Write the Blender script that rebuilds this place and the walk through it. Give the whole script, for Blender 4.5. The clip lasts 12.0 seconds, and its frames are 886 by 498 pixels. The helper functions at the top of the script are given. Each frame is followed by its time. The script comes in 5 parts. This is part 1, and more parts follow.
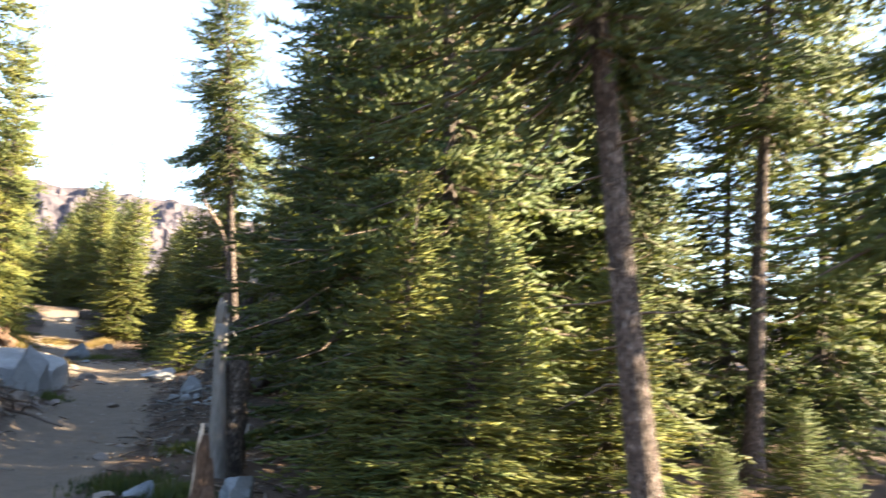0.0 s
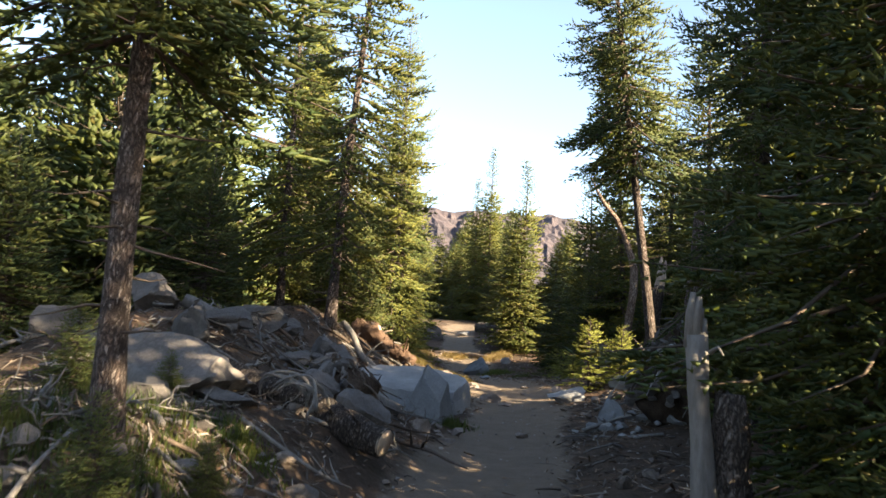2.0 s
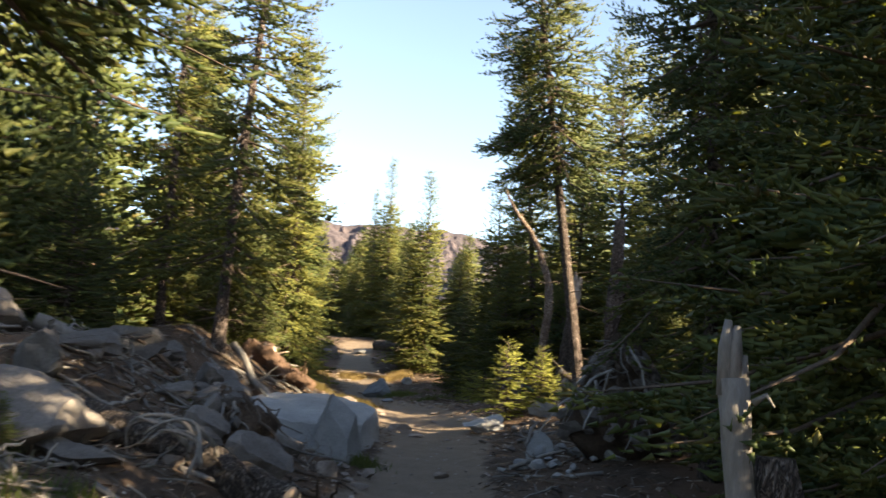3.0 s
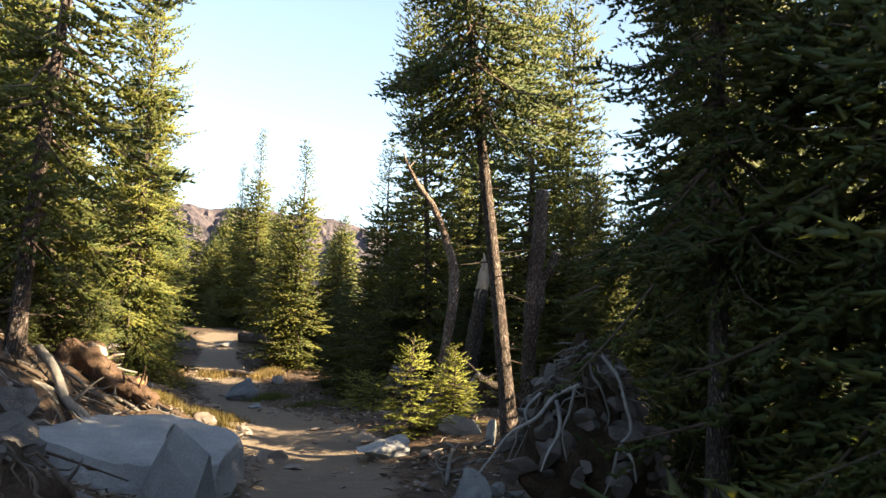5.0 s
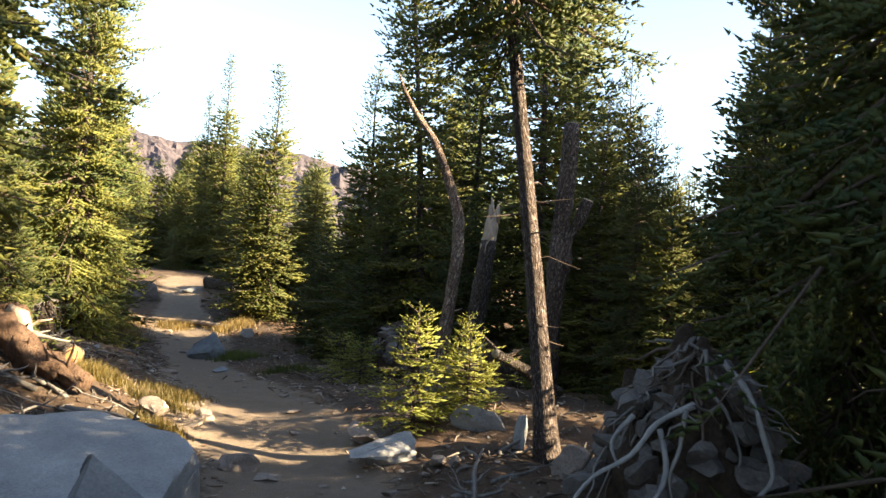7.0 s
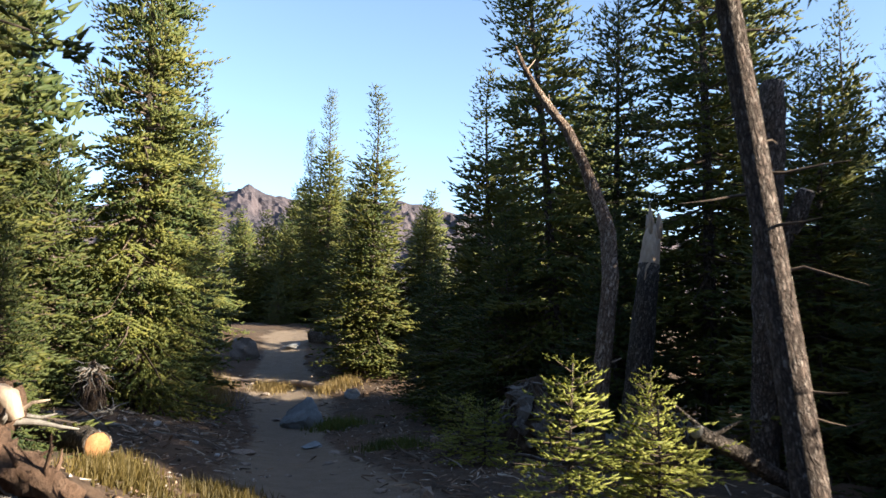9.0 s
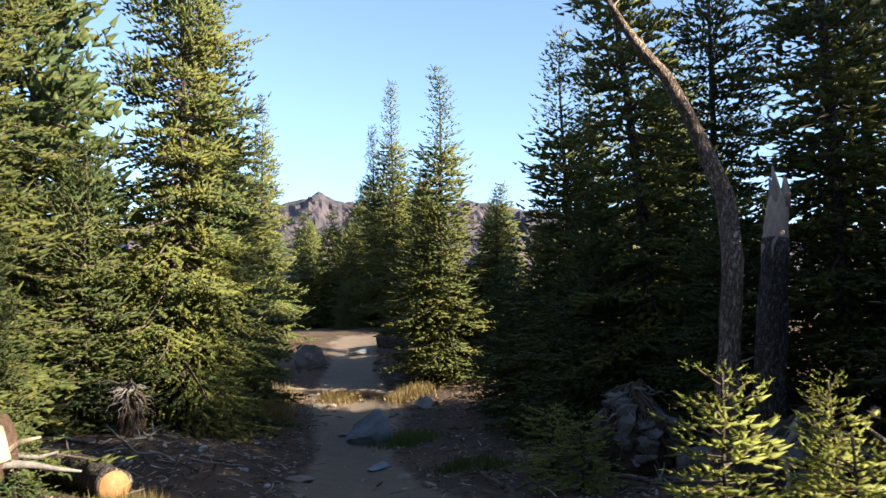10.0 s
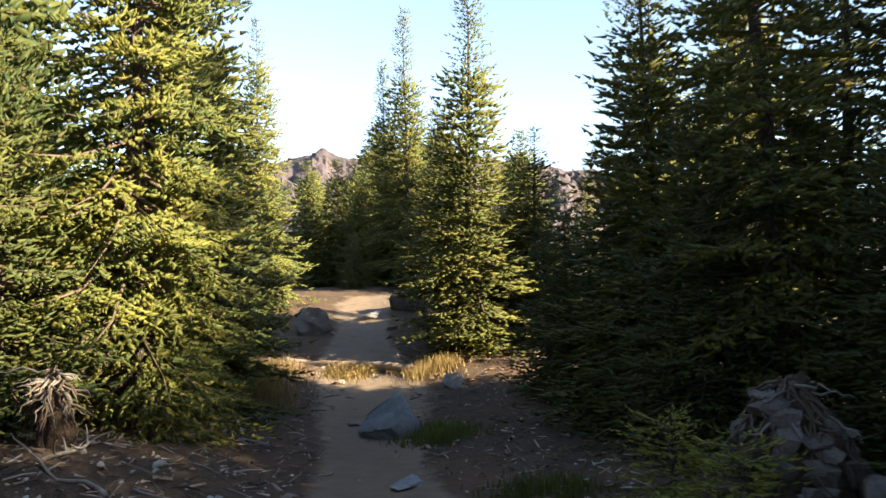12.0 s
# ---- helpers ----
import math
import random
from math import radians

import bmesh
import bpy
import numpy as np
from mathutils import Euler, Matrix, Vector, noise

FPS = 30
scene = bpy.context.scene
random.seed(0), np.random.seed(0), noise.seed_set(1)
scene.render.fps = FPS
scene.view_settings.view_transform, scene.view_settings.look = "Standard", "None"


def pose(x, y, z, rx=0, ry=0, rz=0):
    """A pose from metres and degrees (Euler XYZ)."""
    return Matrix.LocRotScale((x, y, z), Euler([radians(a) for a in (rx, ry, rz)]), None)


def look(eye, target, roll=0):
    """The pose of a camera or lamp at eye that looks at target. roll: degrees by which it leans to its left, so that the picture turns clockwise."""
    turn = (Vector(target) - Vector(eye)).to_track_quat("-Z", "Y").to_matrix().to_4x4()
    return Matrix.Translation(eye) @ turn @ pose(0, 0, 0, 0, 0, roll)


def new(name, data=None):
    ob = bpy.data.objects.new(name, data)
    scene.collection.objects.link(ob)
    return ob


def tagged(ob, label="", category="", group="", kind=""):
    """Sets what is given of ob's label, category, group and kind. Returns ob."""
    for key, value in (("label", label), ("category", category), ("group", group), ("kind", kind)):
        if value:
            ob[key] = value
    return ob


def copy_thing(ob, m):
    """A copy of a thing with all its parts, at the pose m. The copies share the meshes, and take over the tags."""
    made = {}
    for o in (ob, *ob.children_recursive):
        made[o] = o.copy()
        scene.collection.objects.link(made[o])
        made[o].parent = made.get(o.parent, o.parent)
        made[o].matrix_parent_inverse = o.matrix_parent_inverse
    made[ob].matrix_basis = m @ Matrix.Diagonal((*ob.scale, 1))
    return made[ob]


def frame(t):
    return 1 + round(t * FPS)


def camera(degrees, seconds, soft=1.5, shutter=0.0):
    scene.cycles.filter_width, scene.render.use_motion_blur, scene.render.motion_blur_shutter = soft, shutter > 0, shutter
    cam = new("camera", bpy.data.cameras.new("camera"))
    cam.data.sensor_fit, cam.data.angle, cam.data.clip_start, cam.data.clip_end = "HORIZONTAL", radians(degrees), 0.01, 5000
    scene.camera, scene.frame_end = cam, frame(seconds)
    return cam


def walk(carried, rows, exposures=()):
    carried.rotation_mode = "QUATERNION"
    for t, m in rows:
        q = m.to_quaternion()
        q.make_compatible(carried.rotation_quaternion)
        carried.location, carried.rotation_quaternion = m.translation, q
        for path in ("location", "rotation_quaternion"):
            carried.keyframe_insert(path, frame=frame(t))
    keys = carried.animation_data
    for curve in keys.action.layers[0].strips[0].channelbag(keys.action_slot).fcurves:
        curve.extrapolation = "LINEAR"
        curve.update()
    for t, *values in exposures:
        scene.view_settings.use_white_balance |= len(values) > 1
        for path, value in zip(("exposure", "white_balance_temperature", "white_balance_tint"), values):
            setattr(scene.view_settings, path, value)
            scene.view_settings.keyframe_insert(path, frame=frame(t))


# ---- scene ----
# ---- camera and light ----
cam = camera(55.2, 12.0, soft=1.5, shutter=0.35)
PATH = [
    (0, (0.279, -0.505, 1.326), (0.239, 1.479, 1.572), 4.7),
    (0.5, (0.110, 0.298, 1.336), (-0.249, 2.256, 1.523), 4.0),
    (1, (-0.095, 0.915, 1.357), (-0.777, 2.787, 1.531), 4.1),
    (1.5, (-0.437, 1.422, 1.321), (-1.336, 3.201, 1.487), 3.8),
    (2, (-0.814, 1.886, 1.347), (-1.696, 3.669, 1.549), 3.5),
    (2.5, (-1.163, 2.403, 1.400), (-1.911, 4.242, 1.641), 4.0),
    (3, (-1.505, 2.877, 1.437), (-2.152, 4.753, 1.688), 3.3),
    (3.5, (-1.756, 3.412, 1.452), (-2.141, 5.356, 1.720), 3.1),
    (3.7, (-1.869, 3.623, 1.488), (-2.248, 5.570, 1.743), 2.6),
    (5.3, (-2.643, 5.455, 1.636), (-2.982, 7.414, 1.857), 2.4),
    (5.5, (-2.749, 5.583, 1.669), (-3.072, 7.546, 1.875), 2.0),
    (6, (-2.948, 6.083, 1.737), (-3.208, 8.059, 1.907), 3.0),
    (6.5, (-3.146, 6.525, 1.813), (-3.421, 8.501, 1.945), 3.4),
    (7, (-3.190, 7.022, 1.874), (-3.468, 9.001, 1.965), 3.4),
    (7.5, (-3.322, 7.623, 1.932), (-3.707, 9.584, 2.012), 3.5),
    (7.7, (-3.413, 7.845, 1.929), (-3.899, 9.783, 2.017), 2.8),
    (9.3, (-3.859, 9.965, 1.866), (-4.455, 11.863, 2.065), -0.5),
    (9.5, (-3.946, 10.214, 1.876), (-4.634, 12.083, 2.056), -1.4),
    (10, (-4.167, 10.791, 1.886), (-4.879, 12.650, 2.072), -1.5),
    (10.5, (-4.378, 11.317, 1.885), (-5.076, 13.183, 2.058), -1.8),
    (11, (-4.636, 11.893, 1.934), (-5.376, 13.745, 2.072), -1.8),
    (11.5, (-4.986, 12.353, 1.958), (-5.685, 14.223, 2.073), -1.5),
    (12, (-5.364, 12.918, 1.955), (-6.090, 14.779, 2.040), -1.4),

]
EXPOSURES = [(t, 2.42 + e, k, 9) for t, e, k in ((0.0, 1.05, 6900), (0.7, 1.0, 6900), (1.1, 0.65, 7000), (1.6, 0.4, 7100), (2.5, 0.15, 7350), (3.5, 0.18, 7500), (5.5, 0.32, 7600), (7.0, 0.45, 7500), (7.7, 0.38, 7400), (9.3, -0.38, 6000), (10.5, -0.30, 6100), (11.3, 0.0, 6500), (12.0, 0.15, 7100))]
walk(cam, [(t, look(eye, target, roll)) for t, eye, target, roll in PATH], EXPOSURES)

SUN_DIR = Vector((0.985, -0.09, 0.39)).normalized()   # towards the sun
sun = new("sun", bpy.data.lights.new("sun", "SUN"))
sun.data.energy, sun.data.angle, sun.data.color = 5.0, radians(0.6), (1.0, 0.84, 0.60)
sun.matrix_world = Matrix.Translation((20, 0, 20)) @ SUN_DIR.to_track_quat("Z", "Y").to_matrix().to_4x4()

world = bpy.data.worlds.new("sky")
scene.world = world
world.use_nodes = True
wn = world.node_tree
sky = wn.nodes.new("ShaderNodeTexSky")
sky.sky_type, sky.sun_disc = "NISHITA", False
sky.sun_elevation = math.asin(SUN_DIR.z)
sky.sun_rotation = math.atan2(SUN_DIR.x, SUN_DIR.y)
sky.altitude, sky.air_density, sky.dust_density, sky.ozone_density = 1800, 1.0, 2.2, 1.3
whiter_sky = wn.nodes.new("ShaderNodeHueSaturation")   # sky colour desaturated a little, for the white of overexposure
whiter_sky.inputs["Saturation"].default_value = 0.95
wn.links.new(sky.outputs[0], whiter_sky.inputs["Color"])
wn.links.new(whiter_sky.outputs[0], wn.nodes["Background"].inputs[0])
wn.nodes["Background"].inputs[1].default_value = 0.082

# ---- materials ----
def material(name, rough=0.9):
    m = bpy.data.materials.new(name)
    m.use_nodes = True
    b = m.node_tree.nodes["Principled BSDF"]
    b.inputs["Roughness"].default_value = rough
    b.inputs["Specular IOR Level"].default_value = 0.25
    return m, m.node_tree, b


def node(nt, kind, **values):
    n = nt.nodes.new(kind)
    for k, v in values.items():
        n.inputs[k].default_value = v
    return n


def coords(nt, scale=(1, 1, 1), world_space=True):
    src = nt.nodes.new("ShaderNodeNewGeometry").outputs["Position"] if world_space else nt.nodes.new("ShaderNodeTexCoord").outputs["Object"]
    mp = nt.nodes.new("ShaderNodeMapping")
    mp.inputs["Scale"].default_value = scale
    nt.links.new(src, mp.inputs[0])
    return mp.outputs[0]


def noise_tex(nt, co, scale, detail=4.0, rough=0.6):
    n = node(nt, "ShaderNodeTexNoise", Scale=scale, Detail=detail, Roughness=rough)
    nt.links.new(co, n.inputs["Vector"])
    return n.outputs["Fac"]


def ramp(nt, fac, stops):
    r = nt.nodes.new("ShaderNodeValToRGB")
    e = r.color_ramp.elements
    while len(e) < len(stops):
        e.new(0.5)
    for el, (p, c) in zip(e, stops):
        el.position, el.color = p, (*c, 1)
    nt.links.new(fac, r.inputs[0])
    return r.outputs[0]


def mix(nt, fac, a, b, blend="MIX"):
    n = nt.nodes.new("ShaderNodeMix")
    n.data_type, n.blend_type = "RGBA", blend
    for sock, v in ((n.inputs[0], fac), (n.inputs[6], a), (n.inputs[7], b)):
        if isinstance(v, (int, float)):
            sock.default_value = v
        elif isinstance(v, tuple):
            sock.default_value = (*v, 1)
        else:
            nt.links.new(v, sock)
    return n.outputs[2]


def bump(nt, b, height, strength=0.5, distance=0.01):
    n = node(nt, "ShaderNodeBump", Strength=strength, Distance=distance)
    nt.links.new(height, n.inputs["Height"])
    nt.links.new(n.outputs[0], b.inputs["Normal"])


def two_scale(name, dark, mid, light, scale, fine, rough=0.9, stretch=(1, 1, 1), strength=0.6, dist=0.01, own=True, speck=None):
    """Grain and stains at two scales, with fine relief."""
    m, nt, b = material(name, rough)
    co = coords(nt, stretch, not own)
    rnd = nt.nodes.new("ShaderNodeObjectInfo").outputs["Random"]
    big, small = noise_tex(nt, co, scale, 4), noise_tex(nt, co, fine, 6, 0.7)
    col = mix(nt, 0.5, ramp(nt, big, ((0.3, dark), (0.52, mid), (0.72, light))), ramp(nt, small, ((0.3, dark), (0.5, mid), (0.7, light))))
    hsv = node(nt, "ShaderNodeHueSaturation")
    v = nt.nodes.new("ShaderNodeMapRange")
    v.inputs[3].default_value, v.inputs[4].default_value = 0.8, 1.2
    nt.links.new(rnd, v.inputs[0])
    nt.links.new(v.outputs[0], hsv.inputs["Value"])
    nt.links.new(col, hsv.inputs["Color"])
    col = hsv.outputs[0]
    if speck:
        s = noise_tex(nt, co, fine * 2.2, 2)
        col = mix(nt, ramp(nt, s, ((0.60, (0, 0, 0)), (0.66, (1, 1, 1)))), col, speck)
    nt.links.new(col, b.inputs["Base Color"])
    add = nt.nodes.new("ShaderNodeMath")
    nt.links.new(small, add.inputs[0])
    nt.links.new(big, add.inputs[1])
    bump(nt, b, add.outputs[0], strength, dist)
    return m


def needle_material(name, dark, mid, light, translucent=0.40):
    m, nt, b = material(name, 0.55)
    isl = nt.nodes.new("ShaderNodeNewGeometry").outputs["Random Per Island"]
    co = coords(nt)
    big = noise_tex(nt, co, 1.7, 3)
    col = mix(nt, 0.55, ramp(nt, isl, ((0.0, dark), (0.5, mid), (0.93, light), (0.97, (0.13, 0.085, 0.035)))), ramp(nt, big, ((0.35, dark), (0.65, light))))
    own = node(nt, "ShaderNodeHueSaturation")
    vary = node(nt, "ShaderNodeMapRange")
    vary.inputs[3].default_value, vary.inputs[4].default_value = 0.8, 1.2
    nt.links.new(nt.nodes.new("ShaderNodeObjectInfo").outputs["Random"], vary.inputs[0])
    nt.links.new(vary.outputs[0], own.inputs["Value"])
    nt.links.new(col, own.inputs["Color"])
    col = own.outputs[0]
    nt.links.new(col, b.inputs["Base Color"])
    b.inputs["Specular IOR Level"].default_value = 0.3
    tr = nt.nodes.new("ShaderNodeBsdfTranslucent")
    tint = mix(nt, 0.75, col, (1.5, 1.35, 0.45), "MULTIPLY")
    nt.links.new(tint, tr.inputs[0])
    sh = nt.nodes.new("ShaderNodeMixShader")
    sh.inputs[0].default_value = translucent
    nt.links.new(b.outputs[0], sh.inputs[1])
    nt.links.new(tr.outputs[0], sh.inputs[2])
    nt.links.new(sh.outputs[0], nt.nodes["Material Output"].inputs[0])
    return m


def bark_material(name, dark, mid, light, flake):
    m, nt, b = material(name, 0.95)
    co = coords(nt, (1, 1, 0.38), False)
    vo = nt.nodes.new("ShaderNodeTexVoronoi")
    vo.feature = "DISTANCE_TO_EDGE"
    vo.inputs["Scale"].default_value = 40
    wob = noise_tex(nt, co, 22, 4)
    addv = nt.nodes.new("ShaderNodeMixRGB")
    addv.inputs[0].default_value = 0.11
    nt.links.new(co, addv.inputs[1])
    nt.links.new(wob, addv.inputs[2])
    nt.links.new(addv.outputs[0], vo.inputs["Vector"])
    plates = ramp(nt, vo.outputs["Distance"], ((0.0, (0, 0, 0)), (0.26, (1, 1, 1))))
    big, fine = noise_tex(nt, co, 5, 4), noise_tex(nt, co, 60, 5)
    col = ramp(nt, big, ((0.3, dark), (0.5, mid), (0.7, light)))
    col = mix(nt, ramp(nt, fine, ((0.52, (0, 0, 0)), (0.62, (1, 1, 1)))), col, flake)
    col = mix(nt, plates, tuple(c * 0.55 for c in dark), col)
    nt.links.new(col, b.inputs["Base Color"])
    h = nt.nodes.new("ShaderNodeMath")
    nt.links.new(plates, h.inputs[0])
    nt.links.new(fine, h.inputs[1])
    bump(nt, b, h.outputs[0], 0.9, 0.012)
    return m


# fir needles, colour toned down for the firs on the shaded side
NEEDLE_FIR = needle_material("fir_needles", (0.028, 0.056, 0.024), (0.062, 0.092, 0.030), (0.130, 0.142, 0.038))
# hemlock needles; also for firs in sun, their sunlit yellow put into the colour
NEEDLE_SPIRE_SUNLIT = needle_material("hemlock_and_sunlit_fir_needles", (0.048, 0.080, 0.030), (0.095, 0.120, 0.032), (0.195, 0.188, 0.042))
NEEDLE_YOUNG = needle_material("young_fir_needles", (0.13, 0.17, 0.035), (0.26, 0.29, 0.065), (0.40, 0.40, 0.11), 0.4)
NEEDLE_DRY = needle_material("heather_leaves", (0.05, 0.045, 0.018), (0.10, 0.080, 0.028), (0.17, 0.125, 0.042), 0.3)
GRASS_DRY = needle_material("dry_grass_blades", (0.10, 0.075, 0.035), (0.20, 0.145, 0.065), (0.32, 0.24, 0.11), 0.3)
BARK = bark_material("conifer_bark", (0.055, 0.045, 0.040), (0.115, 0.092, 0.080), (0.185, 0.155, 0.135), (0.25, 0.22, 0.20))
BARK_RED = bark_material("scaly_red_brown_bark", (0.060, 0.046, 0.042), (0.130, 0.096, 0.085), (0.205, 0.165, 0.152), (0.30, 0.26, 0.245))
SNAG_BARK = bark_material("flaking_snag_bark", (0.13, 0.085, 0.065), (0.27, 0.195, 0.155), (0.38, 0.30, 0.25), (0.46, 0.40, 0.35))
TWIG_WOOD = two_scale("twig_wood", (0.051, 0.038, 0.030), (0.102, 0.076, 0.060), (0.170, 0.136, 0.111), 6, 50)
GREY_WOOD = two_scale("weathered_grey_wood", (0.090, 0.082, 0.076), (0.180, 0.166, 0.156), (0.303, 0.283, 0.267), 5, 38, 0.85, (1, 1, 0.25), 0.8, 0.012)
PALE_WOOD = two_scale("bare_pale_wood", (0.20, 0.145, 0.11), (0.36, 0.28, 0.22), (0.50, 0.42, 0.35), 6, 40, 0.85, (1, 1, 0.3), 0.7, 0.01)
PALE_GREY = two_scale("bleached_root_wood", (0.15, 0.145, 0.14), (0.28, 0.27, 0.265), (0.44, 0.425, 0.415), 6, 40, 0.85, (1, 1, 0.3), 0.7, 0.01)
ROT_WOOD = two_scale("rotten_red_brown_wood", (0.055, 0.034, 0.025), (0.130, 0.080, 0.056), (0.235, 0.155, 0.112), 7, 45, 0.95, (1, 1, 0.5), 1.0, 0.035)
CUT_WOOD = two_scale("sawn_orange_wood", (0.16, 0.075, 0.03), (0.29, 0.15, 0.065), (0.42, 0.25, 0.12), 14, 60, 0.85, (1, 1, 1), 0.5, 0.006)
STONE = two_scale("granite", (0.17, 0.172, 0.178), (0.29, 0.292, 0.297), (0.42, 0.42, 0.42), 3.0, 55, 0.9, (1, 1, 1), 0.6, 0.012, False, (0.17, 0.17, 0.175))
STONE_WARM = two_scale("warm_andesite", (0.128, 0.106, 0.093), (0.238, 0.196, 0.170), (0.340, 0.289, 0.255), 3.5, 50, 0.92, (1, 1, 1), 0.7, 0.014, False, (0.111, 0.093, 0.085))
STONE_BLUE = two_scale("blue_grey_basalt", (0.10, 0.115, 0.13), (0.19, 0.21, 0.235), (0.29, 0.31, 0.33), 4, 45, 0.85, (1, 1, 1), 0.6, 0.01, False)
STONE_DARK = two_scale("dusty_lava_rock", (0.085, 0.075, 0.072), (0.15, 0.135, 0.128), (0.24, 0.22, 0.21), 4, 48, 0.95, (1, 1, 1), 0.9, 0.02, False)
SOIL = two_scale("root_soil", (0.035, 0.024, 0.017), (0.085, 0.058, 0.042), (0.15, 0.108, 0.08), 6, 40, 1.0, (1, 1, 1), 1.0, 0.03)


def ground_material():
    m, nt, b = material("forest_floor", 1.0)
    co = coords(nt)
    big, mid_, fine, grit = noise_tex(nt, co, 0.9, 5), noise_tex(nt, co, 5.5, 6, 0.7), noise_tex(nt, co, 28, 6, 0.75), noise_tex(nt, co, 110, 3)
    dirt = mix(nt, 0.5, ramp(nt, mid_, ((0.3, (0.132, 0.100, 0.075)), (0.5, (0.196, 0.152, 0.116)), (0.7, (0.252, 0.200, 0.157)))), ramp(nt, grit, ((0.3, (0.144, 0.108, 0.080)), (0.55, (0.240, 0.188, 0.144)), (0.75, (0.352, 0.296, 0.248)))))
    duff = mix(nt, 0.55, ramp(nt, mid_, ((0.3, (0.029, 0.021, 0.016)), (0.5, (0.074, 0.053, 0.040)), (0.68, (0.132, 0.100, 0.078)))), ramp(nt, fine, ((0.32, (0.028, 0.021, 0.016)), (0.5, (0.070, 0.050, 0.038)), (0.64, (0.152, 0.120, 0.096)))))
    duff = mix(nt, ramp(nt, big, ((0.42, (0, 0, 0)), (0.6, (1, 1, 1)))), duff, mix(nt, 0.6, duff, (0.152, 0.092, 0.060)))
    at = nt.nodes.new("ShaderNodeAttribute")
    at.attribute_name = "trodden"
    edge = nt.nodes.new("ShaderNodeMath")
    edge.operation = "MULTIPLY_ADD"
    edge.inputs[1].default_value, edge.inputs[2].default_value = 0.9, -0.45
    nt.links.new(mid_, edge.inputs[0])
    s = nt.nodes.new("ShaderNodeMath")
    nt.links.new(at.outputs["Fac"], s.inputs[0])
    nt.links.new(edge.outputs[0], s.inputs[1])
    fac = ramp(nt, s.outputs[0], ((0.32, (0, 0, 0)), (0.62, (1, 1, 1))))
    nt.links.new(mix(nt, fac, duff, dirt), b.inputs["Base Color"])
    h = nt.nodes.new("ShaderNodeMath")
    nt.links.new(fine, h.inputs[0])
    nt.links.new(grit, h.inputs[1])
    bump(nt, b, h.outputs[0], 0.8, 0.02)
    return m


GROUND = ground_material()


def mountain_material():
    m, nt, b = material("bare_hazy_mountain_rock", 1.0)
    co = coords(nt, (1, 1, 1.6))
    big, mid_, fine = noise_tex(nt, co, 0.012, 6, 0.65), noise_tex(nt, co, 0.06, 6, 0.7), noise_tex(nt, co, 0.25, 5, 0.7)
    # rock colours shifted to blue-violet, with the haze of distance painted in
    rock = mix(nt, 0.5, ramp(nt, mid_, ((0.3, (0.022, 0.021, 0.028)), (0.5, (0.052, 0.046, 0.056)), (0.7, (0.095, 0.082, 0.095)))), ramp(nt, fine, ((0.3, (0.020, 0.019, 0.026)), (0.5, (0.054, 0.048, 0.057)), (0.7, (0.104, 0.090, 0.102)))))
    scree = ramp(nt, mid_, ((0.3, (0.085, 0.067, 0.075)), (0.7, (0.125, 0.102, 0.110))))
    nt.links.new(mix(nt, ramp(nt, big, ((0.42, (0, 0, 0)), (0.6, (1, 1, 1)))), rock, scree), b.inputs["Base Color"])
    bump(nt, b, mid_, 0.8, 4.0)
    return m


MOUNTAIN = mountain_material()


# ---- mesh helpers ----
def mesh_object(name, verts, faces, mat, parent=None, label="", smooth=True):
    me = bpy.data.meshes.new(name)
    me.from_pydata([tuple(v) for v in verts], [], faces)
    me.materials.append(mat)
    if smooth:
        me.shade_smooth()
    ob = new(name, me)
    if parent is not None:
        ob.parent = parent
    if label:
        ob["label"] = label
    return ob


def tri_object(name, tris, mat, parent=None):
    """One mesh of loose triangles from an array (n, 3, 3)."""
    tris = np.asarray(tris, dtype=np.float32)
    n = len(tris)
    me = bpy.data.meshes.new(name)
    me.vertices.add(n * 3)
    me.vertices.foreach_set("co", tris.ravel())
    me.loops.add(n * 3)
    me.loops.foreach_set("vertex_index", np.arange(n * 3, dtype=np.int32))
    me.polygons.add(n)
    me.polygons.foreach_set("loop_start", np.arange(0, n * 3, 3, dtype=np.int32))
    me.update(calc_edges=True)
    me.materials.append(mat)
    ob = new(name, me)
    if parent is not None:
        ob.parent = parent
    return ob


def tube(pts, radii, sides=6, cap=True, wobble=0.0, rng=None, data=None):
    """Verts and faces of a tapering tube along pts; adds to data = (verts, faces) when given."""
    verts, faces = data if data is not None else ([], [])
    base = len(verts)
    pts = [Vector(p) for p in pts]
    side = Vector((1, 0, 0))
    n = len(pts)
    for i, p in enumerate(pts):
        d = (pts[min(i + 1, n - 1)] - pts[max(i - 1, 0)]).normalized()
        side = side - d * side.dot(d)
        if side.length < 1e-3:
            side = d.orthogonal()
        side.normalize()
        up = d.cross(side)
        for k in range(sides):
            a = 2 * math.pi * k / sides
            r = radii[i]
            if wobble:
                r *= 1 + wobble * (noise.noise(Vector((p.x * 9 + 3 * math.cos(a), p.y * 9 + 3 * math.sin(a), p.z * 5))))
            verts.append(p + side * (r * math.cos(a)) + up * (r * math.sin(a)))
    for i in range(n - 1):
        for k in range(sides):
            a, b = base + i * sides + k, base + i * sides + (k + 1) % sides
            faces.append((a, b, b + sides, a + sides))
    if cap:
        faces.append(tuple(base + k for k in reversed(range(sides))))
        faces.append(tuple(base + (n - 1) * sides + k for k in range(sides)))
    return verts, faces


